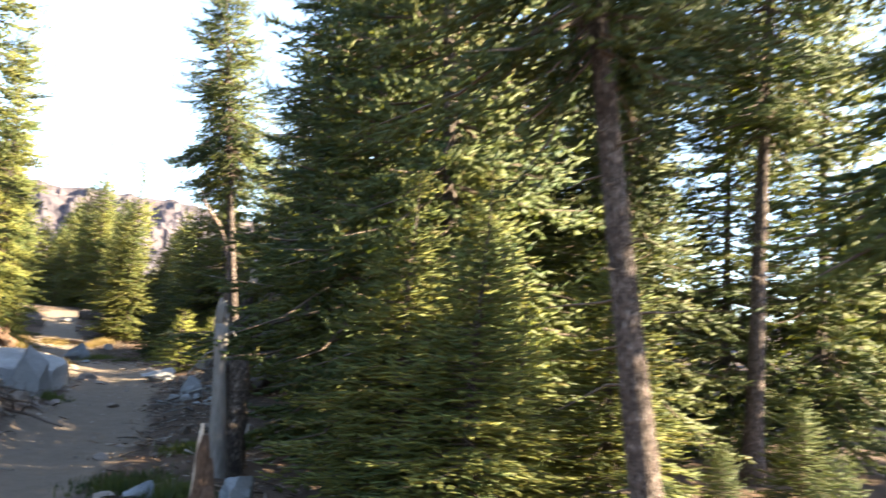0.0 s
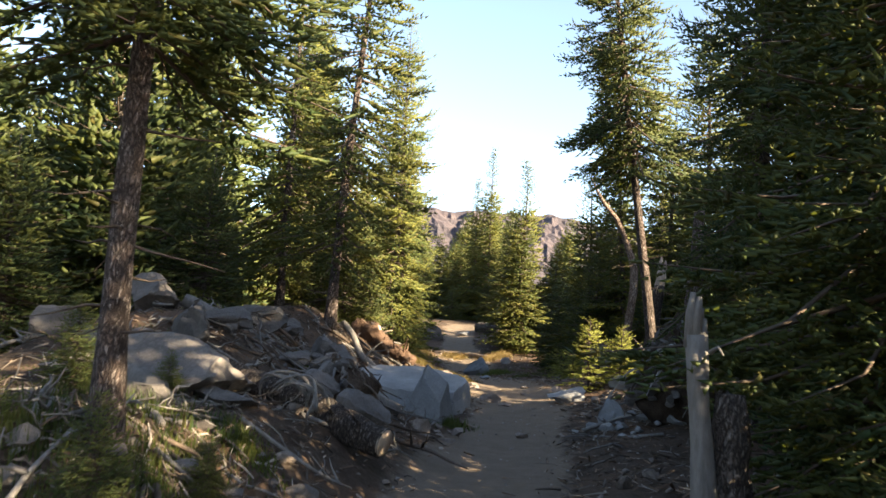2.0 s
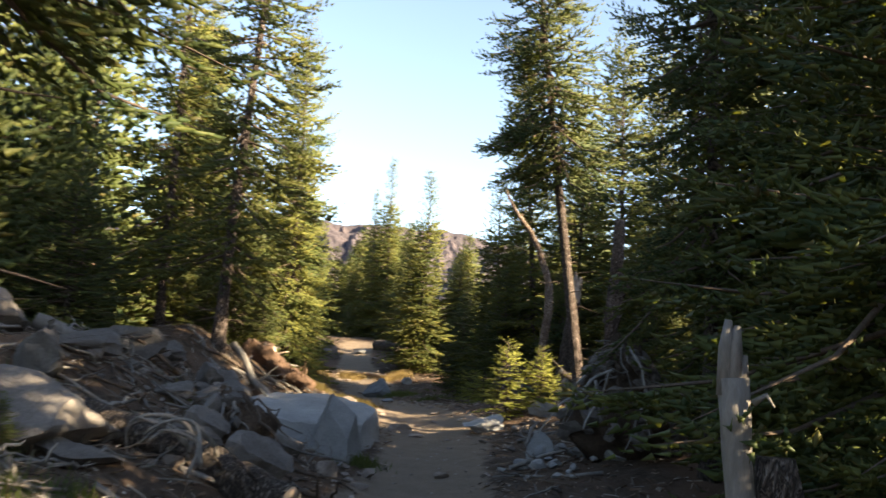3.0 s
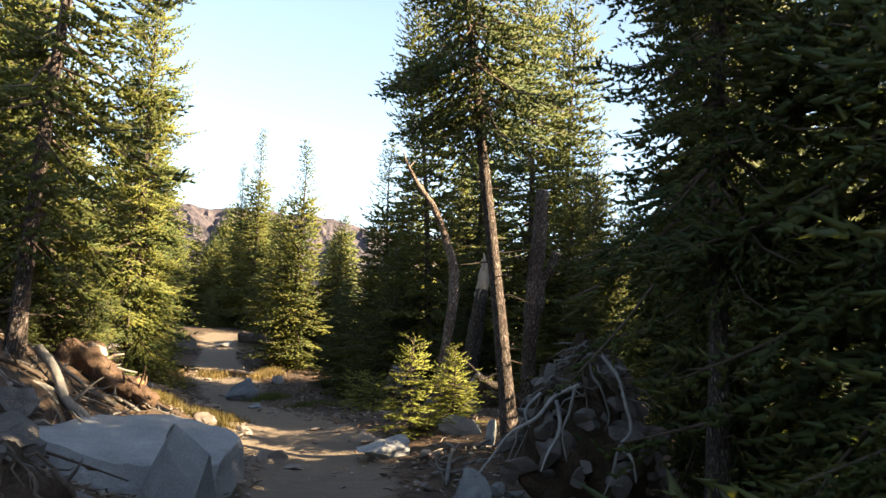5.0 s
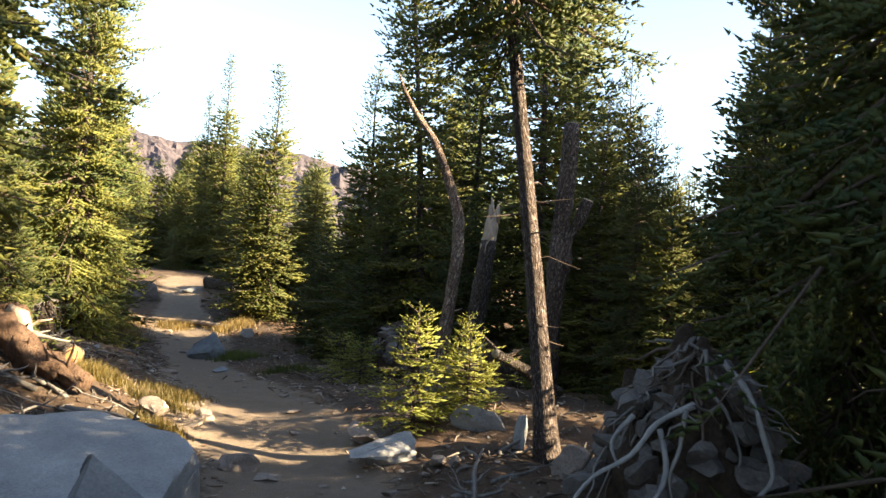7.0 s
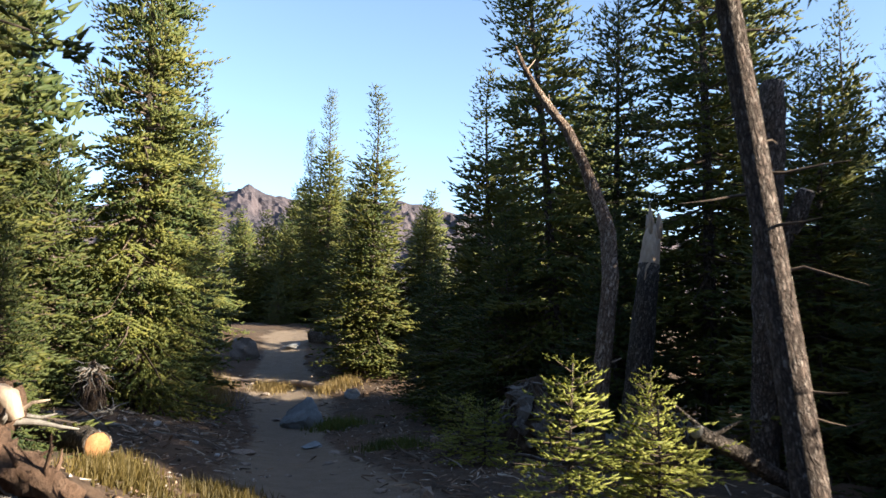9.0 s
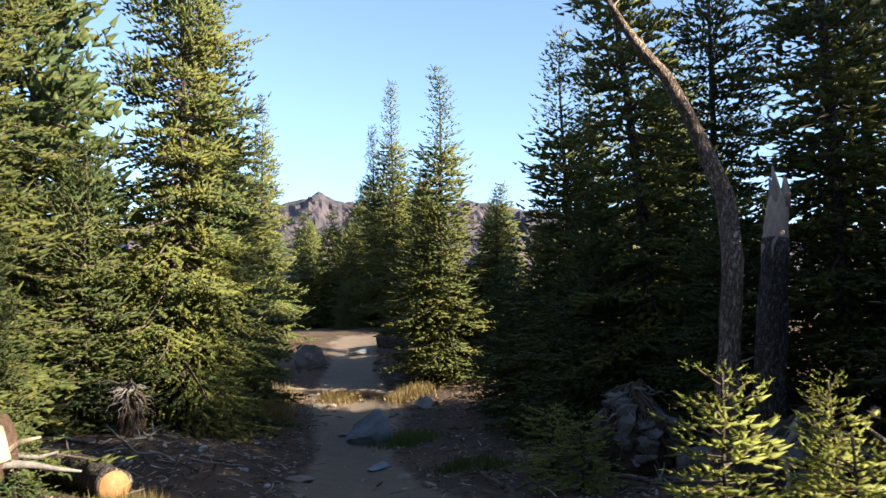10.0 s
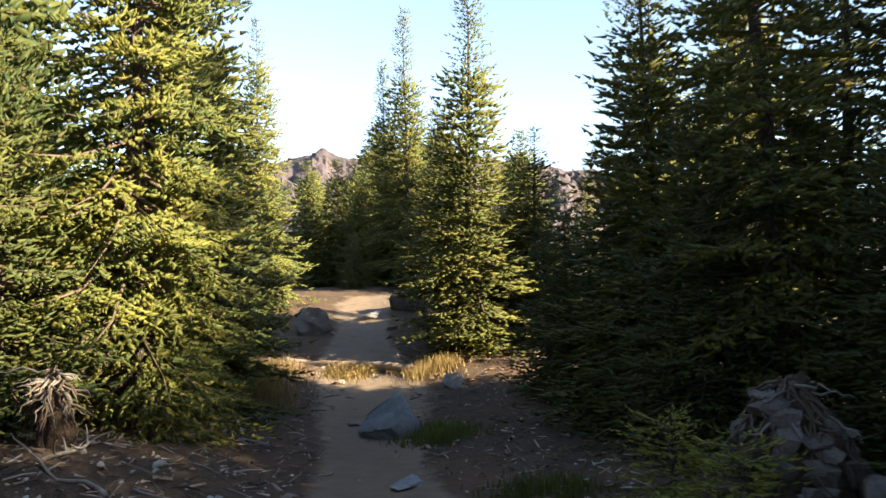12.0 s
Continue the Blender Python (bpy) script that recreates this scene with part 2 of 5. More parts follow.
def smooth_line(pts, n=4):
    """A rounded line through the points."""
    pts = [Vector(p) for p in pts]
    out = []
    for i in range(len(pts) - 1):
        p0, p1, p2, p3 = pts[max(i - 1, 0)], pts[i], pts[i + 1], pts[min(i + 2, len(pts) - 1)]
        for k in range(n):
            t = k / n
            out.append(0.5 * (2 * p1 + (p2 - p0) * t + (2 * p0 - 5 * p1 + 4 * p2 - p3) * t * t + (3 * p1 - p0 - 3 * p2 + p3) * t ** 3))
    return out + [pts[-1]]


def bend(a, b, n, amount, rng, sag=0.0):
    """A crooked line from a to b."""
    a, b = Vector(a), Vector(b)
    out, off = [], Vector((0, 0, 0))
    for i in range(n):
        f = i / (n - 1)
        if 0 < i < n - 1:
            off = off * 0.6 + Vector((rng.gauss(0, 1), rng.gauss(0, 1), rng.gauss(0, 0.7))) * amount
        else:
            off = off * (0 if i == 0 else 0.5)
        out.append(a.lerp(b, f) + off + Vector((0, 0, -sag * math.sin(math.pi * f))))
    return out


# ---- the ground ----
TRAIL = [(0.9, -4.0), (0.25, -0.5), (-0.8, 1.9), (-1.75, 3.4), (-2.7, 5.5), (-3.3, 7.6), (-3.95, 9.8), (-4.5, 11.6), (-5.1, 13.2), (-6.3, 15.4), (-7.6, 17.6), (-8.7, 19.6), (-10.0, 22.3), (-11.2, 24.3), (-12.7, 27.5), (-13.1, 28.8)]
LEVEL = [(-6, -0.05), (0, 0.0), (5, 0.14), (8.7, 0.22), (10.5, 0.30), (13, 0.47), (15.6, 0.62), (18.6, 0.52), (20.7, 0.48), (22.8, 0.66), (24.5, 0.95), (26, 1.25), (27.5, 1.58), (29, 1.78), (32, 1.88), (45, 2.0), (5000, 2.0)]
TR = np.array(TRAIL)


def lerp_table(table, y):
    xs, zs = zip(*table)
    return np.interp(y, xs, zs)


def trail_distance(x, y):
    """Distance from the middle line of the trail, and on which side (minus: left)."""
    best = np.full(np.shape(x), 1e9)
    side = np.zeros(np.shape(x))
    for (ax, ay), (bx, by) in zip(TRAIL[:-1], TRAIL[1:]):
        dx, dy = bx - ax, by - ay
        f = np.clip(((x - ax) * dx + (y - ay) * dy) / (dx * dx + dy * dy), 0, 1)
        ex, ey = x - (ax + f * dx), y - (ay + f * dy)
        d = np.hypot(ex, ey)
        s = np.sign(dy * ex - dx * ey)
        side = np.where(d < best, s, side)
        best = np.minimum(d, best)
    return best, side


def hump(x, y, cx, cy, sx, sy, turn, h):
    c, s = math.cos(turn), math.sin(turn)
    u, v = (x - cx) * c + (y - cy) * s, -(x - cx) * s + (y - cy) * c
    return h * np.exp(-((u / sx) ** 2 + (v / sy) ** 2))


def waves(x, y):
    return (np.sin(x * 2.1 + 1.3 * np.sin(y * 1.1)) * np.sin(y * 1.7 + 0.8 * np.sin(x * 1.9)) * 0.035
            + np.sin(x * 5.3 + 2.0 * np.sin(y * 3.1 + 1)) * np.sin(y * 4.7 + 1.5 * np.sin(x * 4.1)) * 0.016)


def ground_z(x, y):
    x, y = np.asarray(x, float), np.asarray(y, float)
    d, s = trail_distance(x, y)
    off = np.clip((d - 0.35) / 1.1, 0, 1)
    off = off * off * (3 - 2 * off)
    near = np.clip(1 - (d - 6) / 10, 0, 1)
    z = lerp_table(LEVEL, y) + off * (0.10 + waves(x, y)) * near + (1 - off) * 0.12 * waves(x, y)
    z = z - 0.05 * np.clip(1 - d / 0.6, 0, 1)
    left = off * (s < 0)
    z = z + left * (hump(x, y, -6.9, 8.4, 1.3, 3.0, 0.25, 1.15) + hump(x, y, -8.3, 12.4, 1.5, 2.0, 0.4, 0.95) + hump(x, y, -4.6, 4.6, 1.1, 1.4, 0, 0.40) + hump(x, y, -4.3, 6.2, 0.8, 2.2, 0, 0.26) + hump(x, y, -5.2, 7.6, 0.9, 1.8, 0.2, 0.16) + hump(x, y, -10.3, 17.2, 1.6, 2.4, 0.4, 0.30) - hump(x, y, -6.5, 11.5, 0.95, 1.0, 0, 0.42) - hump(x, y, -7.2, 13.0, 0.7, 0.6, 0, 0.25))
    z = z + off * (s > 0) * (hump(x, y, -3.2, 15.2, 1.3, 1.6, 0, 0.22) + hump(x, y, -2.2, 11.6, 0.9, 1.0, 0, 0.15))
    return z


def gz(x, y):
    return float(ground_z(x, y))


def build_ground():
    def axis(lo, hi, step, far, grow=1.32):
        inner = list(np.arange(lo, hi + 1e-6, step))
        right, left, s = [hi], [lo], step
        while right[-1] < far:
            s *= grow
            right.append(right[-1] + s)
            left.append(left[-1] - s)
        return np.array(left[:0:-1] + inner + right[1:])
    xs, ys = axis(-12.0, 2.0, 0.10, 4000), axis(-1.0, 26.0, 0.11, 4000)
    gx, gy = np.meshgrid(xs, ys)
    z = ground_z(gx, gy)
    nx, ny = len(xs), len(ys)
    d, _ = trail_distance(gx, gy)
    rng = np.random.default_rng(5)
    rough = rng.normal(0, 1, gx.shape)
    rough = (rough + np.roll(rough, 1, 0) + np.roll(rough, 1, 1) + np.roll(rough, (1, 1), (0, 1))) / 4
    fine = (np.abs(gx + 5) < 8) & (gy > -2.5) & (gy < 28)
    z = z + np.where(fine, rough * np.where(d < 0.6, 0.005, 0.022), 0)
    me = bpy.data.meshes.new("ground")
    co = np.stack([gx, gy, z], -1).reshape(-1, 3)
    idx = np.arange(nx * ny).reshape(ny, nx)
    quads = np.stack([idx[:-1, :-1], idx[:-1, 1:], idx[1:, 1:], idx[1:, :-1]], -1).reshape(-1, 4)
    me.vertices.add(len(co))
    me.vertices.foreach_set("co", co.astype(np.float32).ravel())
    me.loops.add(quads.size)
    me.loops.foreach_set("vertex_index", quads.astype(np.int32).ravel())
    me.polygons.add(len(quads))
    me.polygons.foreach_set("loop_start", np.arange(0, quads.size, 4, dtype=np.int32))
    me.update(calc_edges=True)
    width = 0.52 + 0.12 * np.sin(gy * 0.9) + 0.25 * np.exp(-((gy - 13.4) / 2.0) ** 2)
    mask = np.clip(1.0 - (d - width * 0.6) / (width * 0.9), 0, 1)
    at = me.attributes.new("trodden", "FLOAT", "POINT")
    at.data.foreach_set("value", mask.astype(np.float32).ravel())
    me.materials.append(GROUND)
    me.shade_smooth()
    return tagged(new("ground", me), "forest floor of brown duff with a pale dirt trail", "ground", kind="structure")


build_ground()


def build_mountain():
    """A bare rocky ridge far beyond the trees, highest at a blocky summit."""
    crest = [(-30, 3.0), (-12, 4.6), (0, 6.2), (8, 7.2), (11, 7.45), (14, 7.95), (15.5, 8.05), (16.6, 8.35), (18.9, 8.7), (22, 8.75), (24.7, 8.8), (26.2, 8.7), (27.6, 8.85), (28.5, 9.15), (29.2, 9.5), (30.0, 9.0), (31.4, 8.7), (33, 8.5), (38, 7.8), (50, 6.2), (64, 4.5)]
    az = np.arange(-30, 64, 0.22)
    rows = 70
    verts = []
    for j in range(rows):
        f = j / (rows - 1)
        dist = 330 + 470 * f
        for a in az:
            el = np.interp(a, [c[0] for c in crest], [c[1] for c in crest])
            top = 800 * math.tan(radians(el))
            shape = f ** 1.35
            p = Vector((a * 0.9, f * 12, 2.0))
            rough_ = noise.fractal(p * 0.55, 1.0, 2.1, 6) * 9 * (0.25 + f)
            crag = (noise.fractal(p * 2.2, 0.9, 2.0, 4)) * 5.0 * f
            h = top * shape + (rough_ + crag) * min(1, f * 1.5) * (1 - 0.7 * (f > 0.96)) - 3
            r = radians(a)
            verts.append((-dist * math.sin(r), dist * math.cos(r), h))
    n = len(az)
    for i, a in enumerate(az):
        x, y, z = verts[(rows - 1) * n + i]
        verts.append((x * 1.3, y * 1.3, -5.0))
    faces = [(j * n + i, j * n + i + 1, (j + 1) * n + i + 1, (j + 1) * n + i) for j in range(rows) for i in range(n - 1)]
    ob = mesh_object("backdrop", verts, faces, MOUNTAIN, smooth=False)
    return tagged(ob, "bare pinkish brown rocky mountain ridge in low sun", "mountain", kind="structure")


build_mountain()


# ---- conifers ----
def shoots(q, way, rng, length, thick):
    """Full, pointed shoots from points q along way: three-sided tapering cones, as vertices and faces."""
    n = len(q)
    way = way / (np.linalg.norm(way, axis=1, keepdims=True) + 1e-9)
    a = np.cross(way, rng.normal(0, 1, (n, 3)))
    a /= np.linalg.norm(a, axis=1, keepdims=True) + 1e-9
    b = np.cross(way, a)
    l = length * rng.uniform(0.65, 1.35, (n, 1))
    r = thick * rng.uniform(0.7, 1.3, (n, 1))
    ring = [q + way * l * 0.05 + (a * math.cos(k * 2.0944) + b * math.sin(k * 2.0944)) * r for k in range(3)]
    v = np.stack([*ring, q + way * l], 1).reshape(-1, 4, 3).reshape(-1, 3)
    base = np.arange(n)[:, None] * 4
    faces = np.concatenate([base + np.array(f) for f in ((0, 1, 3), (1, 2, 3), (2, 0, 3))])
    return v, faces


def needles(q, way, rng, size, width, each):
    """Fine pointed needles standing off the shoots all round."""
    n = len(q) * each
    q, way = np.repeat(q, each, 0), np.repeat(way / (np.linalg.norm(way, axis=1, keepdims=True) + 1e-9), each, 0)
    q = q + way * (size * rng.uniform(0.0, 1.0, (n, 1)))
    out = way * 0.75 + rng.normal(0, 0.55, (n, 3)) + np.array([0, 0, 0.12])
    out /= np.linalg.norm(out, axis=1, keepdims=True)
    across = np.cross(out, rng.normal(0, 1, (n, 3)))
    across /= np.linalg.norm(across, axis=1, keepdims=True) + 1e-9
    l, w = size * rng.uniform(0.45, 0.9, (n, 1)), width * rng.uniform(0.7, 1.3, (n, 1))
    v = np.stack([q + across * w, q - across * w, q + out * l], 1).reshape(-1, 3)
    return v, np.arange(n * 3).reshape(-1, 3)


def triangle_mesh(name, pieces, mat, parent):
    """One mesh from (vertices, triangles) arrays."""
    verts, faces, base = [], [], 0
    for v, f in pieces:
        verts.append(v)
        faces.append(f + base)
        base += len(v)
    verts, faces = np.concatenate(verts), np.concatenate(faces)
    me = bpy.data.meshes.new(name)
    me.vertices.add(len(verts))
    me.vertices.foreach_set("co", verts.astype(np.float32).ravel())
    me.loops.add(faces.size)
    me.loops.foreach_set("vertex_index", faces.astype(np.int32).ravel())
    me.polygons.add(len(faces))
    me.polygons.foreach_set("loop_start", np.arange(0, faces.size, 3, dtype=np.int32))
    me.update(calc_edges=True)
    me.materials.append(mat)
    ob = new(name, me)
    ob.parent = parent
    return ob


def conifer(height, radius, bare, seed, trunk_r, shape=0.85, per_metre=30, size=0.070, width=0.005, twig_gap=0.066, step=0.062, fill=0.014, lean=0.0, leader=0.12, droop=0.35, each=3, curl=0.0,
            needle=NEEDLE_FIR, bark=BARK, dead=10, wild=0.25, name="fir_tree"):
    """A conifer on the origin: trunk, branches and a crown of needle sprays."""
    rng = np.random.default_rng(seed)
    prng = random.Random(seed)
    root = new(name)
    ax, ay = rng.uniform(0, 6.28, 2)

    def spine(z):
        f = z / height
        return np.array([lean * f + curl * max(0.0, (f - 0.90) / 0.10) ** 2 + 0.03 * height * 0.2 * math.sin(ax + f * 5), 0.03 * height * 0.2 * math.sin(ay + f * 4) * f, z])
    base = spine(0.0) * np.array([1, 1, 0])
    rows = 26
    pts = [Vector(spine(height * i / (rows - 1)) - base) + Vector((0, 0, -0.12 if i == 0 else 0)) for i in range(rows)]
    rad = [max(0.005, trunk_r * ((1 - i / (rows - 1)) ** 0.9) * (1 + 0.55 * math.exp(-i * 1.1))) for i in range(rows)]
    v, f = tube(pts, rad, 12, True, 0.10)
    mesh_object("trunk", v, f, bark, root)
    wood = ([], [])
    pieces = []
    count = int((height * (1 - bare)) * per_metre)
    az = rng.uniform(0, 6.28)
    for i in range(count):
        f = (i + rng.uniform(0, 1)) / count
        z = height * (bare + (1 - bare) * f * 0.985)
        az += 2.399 + rng.normal(0, 0.3)
        prof = (1 - f) ** shape
        prof *= min(1.0, 0.72 + f * 2.5)
        small = 1.0
        if f > 1 - leader:
            small = 0.6
            if rng.uniform() < 0.45:
                continue
            prof = min(prof, 0.05 + 0.16 * (1 - f) / leader)
        L = radius * prof * rng.uniform(1 - wild * 1.6, 1 + wild) + 0.06
        if rng.uniform() < 0.10:
            L *= rng.uniform(0.3, 0.6)
        u = np.array([math.cos(az), math.sin(az), 0.0])
        el = -0.28 + 0.95 * f ** 1.3 + rng.normal(0, 0.12)
        s = np.linspace(0, 1, 6)
        p0 = spine(z) - base
        def curve(s):
            rise = L * (math.tan(el) * s - droop * s ** 1.6 + droop * 0.75 * s ** 3.2)
            wob = 0.05 * L * np.sin(s * 5 + az)
            return p0 + np.outer(s * L, u) + np.outer(wob, [-u[1], u[0], 0]) + np.outer(rise, [0, 0, 1])
        path = curve(s)
        if L > 0.3 * min(1.0, radius):
            tube([Vector(p) for p in path[[0, 3, 5]]], [max(0.004, 0.012 * L + 0.004), 0.006 * L + 0.003, 0.002], 3, False, data=wood)
        nt_ = max(3, int(L / twig_gap))
        st = np.sort(rng.uniform(0.16, 0.98, nt_))
        st[-1] = 1.0
        q0 = curve(st)
        tan = curve(np.clip(st + 0.02, 0, 1.02)) - curve(st - 0.02)
        tan /= np.linalg.norm(tan, axis=1, keepdims=True)
        sd = np.cross(tan, [0, 0, 1.0])
        sd /= np.linalg.norm(sd, axis=1, keepdims=True) + 1e-9
        sign = np.where(np.arange(nt_) % 2 == 0, 1.0, -1.0)[:, None]
        sign[-1] = 0
        ang = rng.uniform(0.55, 1.1, (nt_, 1))
        tw = tan * np.cos(ang) + sd * sign * np.sin(ang) + np.array([0, 0, 1.0]) * rng.normal(-0.12, 0.16, (nt_, 1))
        tw /= np.linalg.norm(tw, axis=1, keepdims=True)
        tl = (0.42 * L * (1 - st) + size * 1.1 + 0.05 * L) * rng.uniform(0.6, 1.25, nt_)
        k = np.maximum(2, (tl / step).astype(int))
        rep = np.repeat(np.arange(nt_), k)
        frac = np.concatenate([np.linspace(0.1, 1, n) for n in k])
        q = q0[rep] + tw[rep] * (tl[rep] * frac)[:, None]
        q[:, 2] += 0.10 * tl[rep] * frac ** 2 - 0.08 * tl[rep] * frac
        tsd = np.cross(tw, [0, 0, 1.0])
        tsd /= np.linalg.norm(tsd, axis=1, keepdims=True) + 1e-9
        fork = np.where(np.arange(len(q)) % 2 == 0, 0.55, -0.55)[:, None] * (1 - 0.6 * frac[:, None])
        way = tw[rep] + tsd[rep] * (fork + rng.normal(0, 0.22, (len(q), 1))) + np.array([0, 0, 1.0]) * (0.22 + 0.35 * f + rng.normal(0, 0.2, (len(q), 1)))
        inner = 1.0 + 0.8 * (1 - st[rep, None]) ** 1.5
        pieces.append(shoots(q, way, rng, size * 1.4 * small * (0.7 + 0.3 * inner), fill * inner * small))
        if each:
            pieces.append(needles(q, way, rng, size, width, each))
    if dead:
        for i in range(dead):
            z = height * max(bare, 0.12) * rng.uniform(0.25, 1.1)
            a = rng.uniform(0, 6.28)
            p = Vector(spine(z) - base)
            L = rng.uniform(0.15, 0.55) * min(1, radius)
            tube(bend(p, p + Vector((math.cos(a) * L, math.sin(a) * L, rng.uniform(-0.3, 0.1) * L)), 4, 0.02, prng), [0.010, 0.007, 0.005, 0.002], 4, False, data=wood)
    tagged(mesh_object("branchwood", wood[0], wood[1], TWIG_WOOD, root), kind="stuff")
    triangle_mesh("crown", pieces, needle, root)
    return root


TREE_GROUP = "conifers along the trail"
fir_a = conifer(7.0, 1.45, 0.02, 11, 0.085, 0.80, 50, wild=0.40, twig_gap=0.070, step=0.062, fill=0.017, each=2)
fir_b = conifer(7.5, 1.40, 0.06, 23, 0.095, 0.72, 46, wild=0.44, dead=16, twig_gap=0.070, step=0.062, fill=0.017, each=2)
fir_high = conifer(7.5, 1.25, 0.44, 37, 0.115, 0.60, 60, wild=0.46, droop=0.42, bark=BARK_RED, dead=14, size=0.058, width=0.0036, twig_gap=0.060, step=0.050, fill=0.0145, each=2)
fir_open = conifer(8.0, 1.10, 0.12, 59, 0.085, 0.62, 34, wild=0.50, droop=0.45, size=0.060, width=0.004, twig_gap=0.062, step=0.056, fill=0.017, needle=NEEDLE_SPIRE_SUNLIT, bark=BARK_RED, each=2)
fir_dark = conifer(8.0, 1.30, 0.20, 43, 0.095, 0.66, 56, wild=0.44, droop=0.5, size=0.048, width=0.003, twig_gap=0.052, step=0.044, fill=0.0125, each=2)
fir_near = conifer(7.8, 1.35, 0.03, 29, 0.085, 0.72, 52, wild=0.44, size=0.060, width=0.0036, twig_gap=0.060, step=0.052, fill=0.0155, each=3)
# like fir_near, with sunlit yellow green put into the needle colour
fir_sunny = conifer(7.8, 1.40, 0.02, 31, 0.085, 0.72, 54, wild=0.40, size=0.062, width=0.004, twig_gap=0.062, step=0.056, fill=0.0165, needle=NEEDLE_SPIRE_SUNLIT, each=2)
hemlock_tall = conifer(7.6, 0.85, 0.08, 41, 0.080, 0.60, 54, wild=0.42, leader=0.08, fill=0.018, needle=NEEDLE_SPIRE_SUNLIT, each=2, name="hemlock_tree")
spire_a = conifer(6.0, 0.95, 0.02, 53, 0.060, 1.15, 74, wild=0.40, leader=0.27, fill=0.020, size=0.075, step=0.07, each=1, needle=NEEDLE_SPIRE_SUNLIT, name="hemlock_tree", lean=0.05, curl=0.16, dead=0)
spire_b = conifer(6.0, 1.15, 0.01, 67, 0.065, 1.05, 62, wild=0.38, leader=0.15, fill=0.020, each=1, needle=NEEDLE_SPIRE_SUNLIT, name="hemlock_tree", lean=-0.06, dead=0)
fir_small = conifer(3.2, 1.0, 0.0, 71, 0.04, 0.85, 84, wild=0.30, size=0.058, width=0.004, fill=0.016, each=2)
far_a = conifer(7.0, 1.30, 0.02, 111, 0.08, 0.9, 44, wild=0.34, size=0.14, twig_gap=0.13, step=0.12, fill=0.042, leader=0.16, needle=NEEDLE_SPIRE_SUNLIT, dead=0, each=0, name="hemlock_tree")
far_b = conifer(7.0, 1.6, 0.02, 113, 0.08, 0.80, 42, wild=0.38, size=0.14, twig_gap=0.13, step=0.12, fill=0.042, dead=0, each=0)
sapling = conifer(1.15, 0.25, 0.04, 83, 0.014, 0.80, 84, wild=0.50, size=0.028, width=0.0022, twig_gap=0.036, step=0.020, fill=0.0075, droop=0.1, needle=NEEDLE_YOUNG, dead=0, each=4, name="fir_sapling")
sapling_low = conifer(0.75, 0.30, 0.02, 97, 0.012, 0.6, 84, wild=0.50, size=0.028, width=0.0022, twig_gap=0.038, step=0.022, fill=0.0078, droop=0.15, needle=NEEDLE_YOUNG, dead=0, each=4, name="fir_sapling")
TAGS = {
    fir_a: "dense dark green fir with branches down to the ground",
    fir_b: "broad dark green fir with a grey scaly trunk",
    fir_near: "dense dark fir close beside the trail, in shade",
    fir_sunny: "dense fir with needles coloured yellow green for full sun",
    fir_dark: "dark shaded fir with drooping branches over a grey trunk",
    fir_open: "tall open-crowned fir with a sunlit trunk and gaps",
    fir_high: "tall fir with a bare scaly trunk below its crown",
    hemlock_tall: "tall narrow hemlock with a ragged lit crown",
    spire_a: "slender hemlock spire with a thin curled top",
    spire_b: "pointed hemlock with yellow green branches in sunlight",
    fir_small: "small bushy fir with branches to the ground",
    far_a: "distant hemlock in low sunlight beyond the trail",
    far_b: "distant dense fir standing in the forest behind",
    sapling: "bright yellow green young fir sapling beside the trail",
    sapling_low: "low spreading yellow green fir sapling on the duff",
}
for ob, text in TAGS.items():
    tagged(ob, text, "tree", TREE_GROUP)
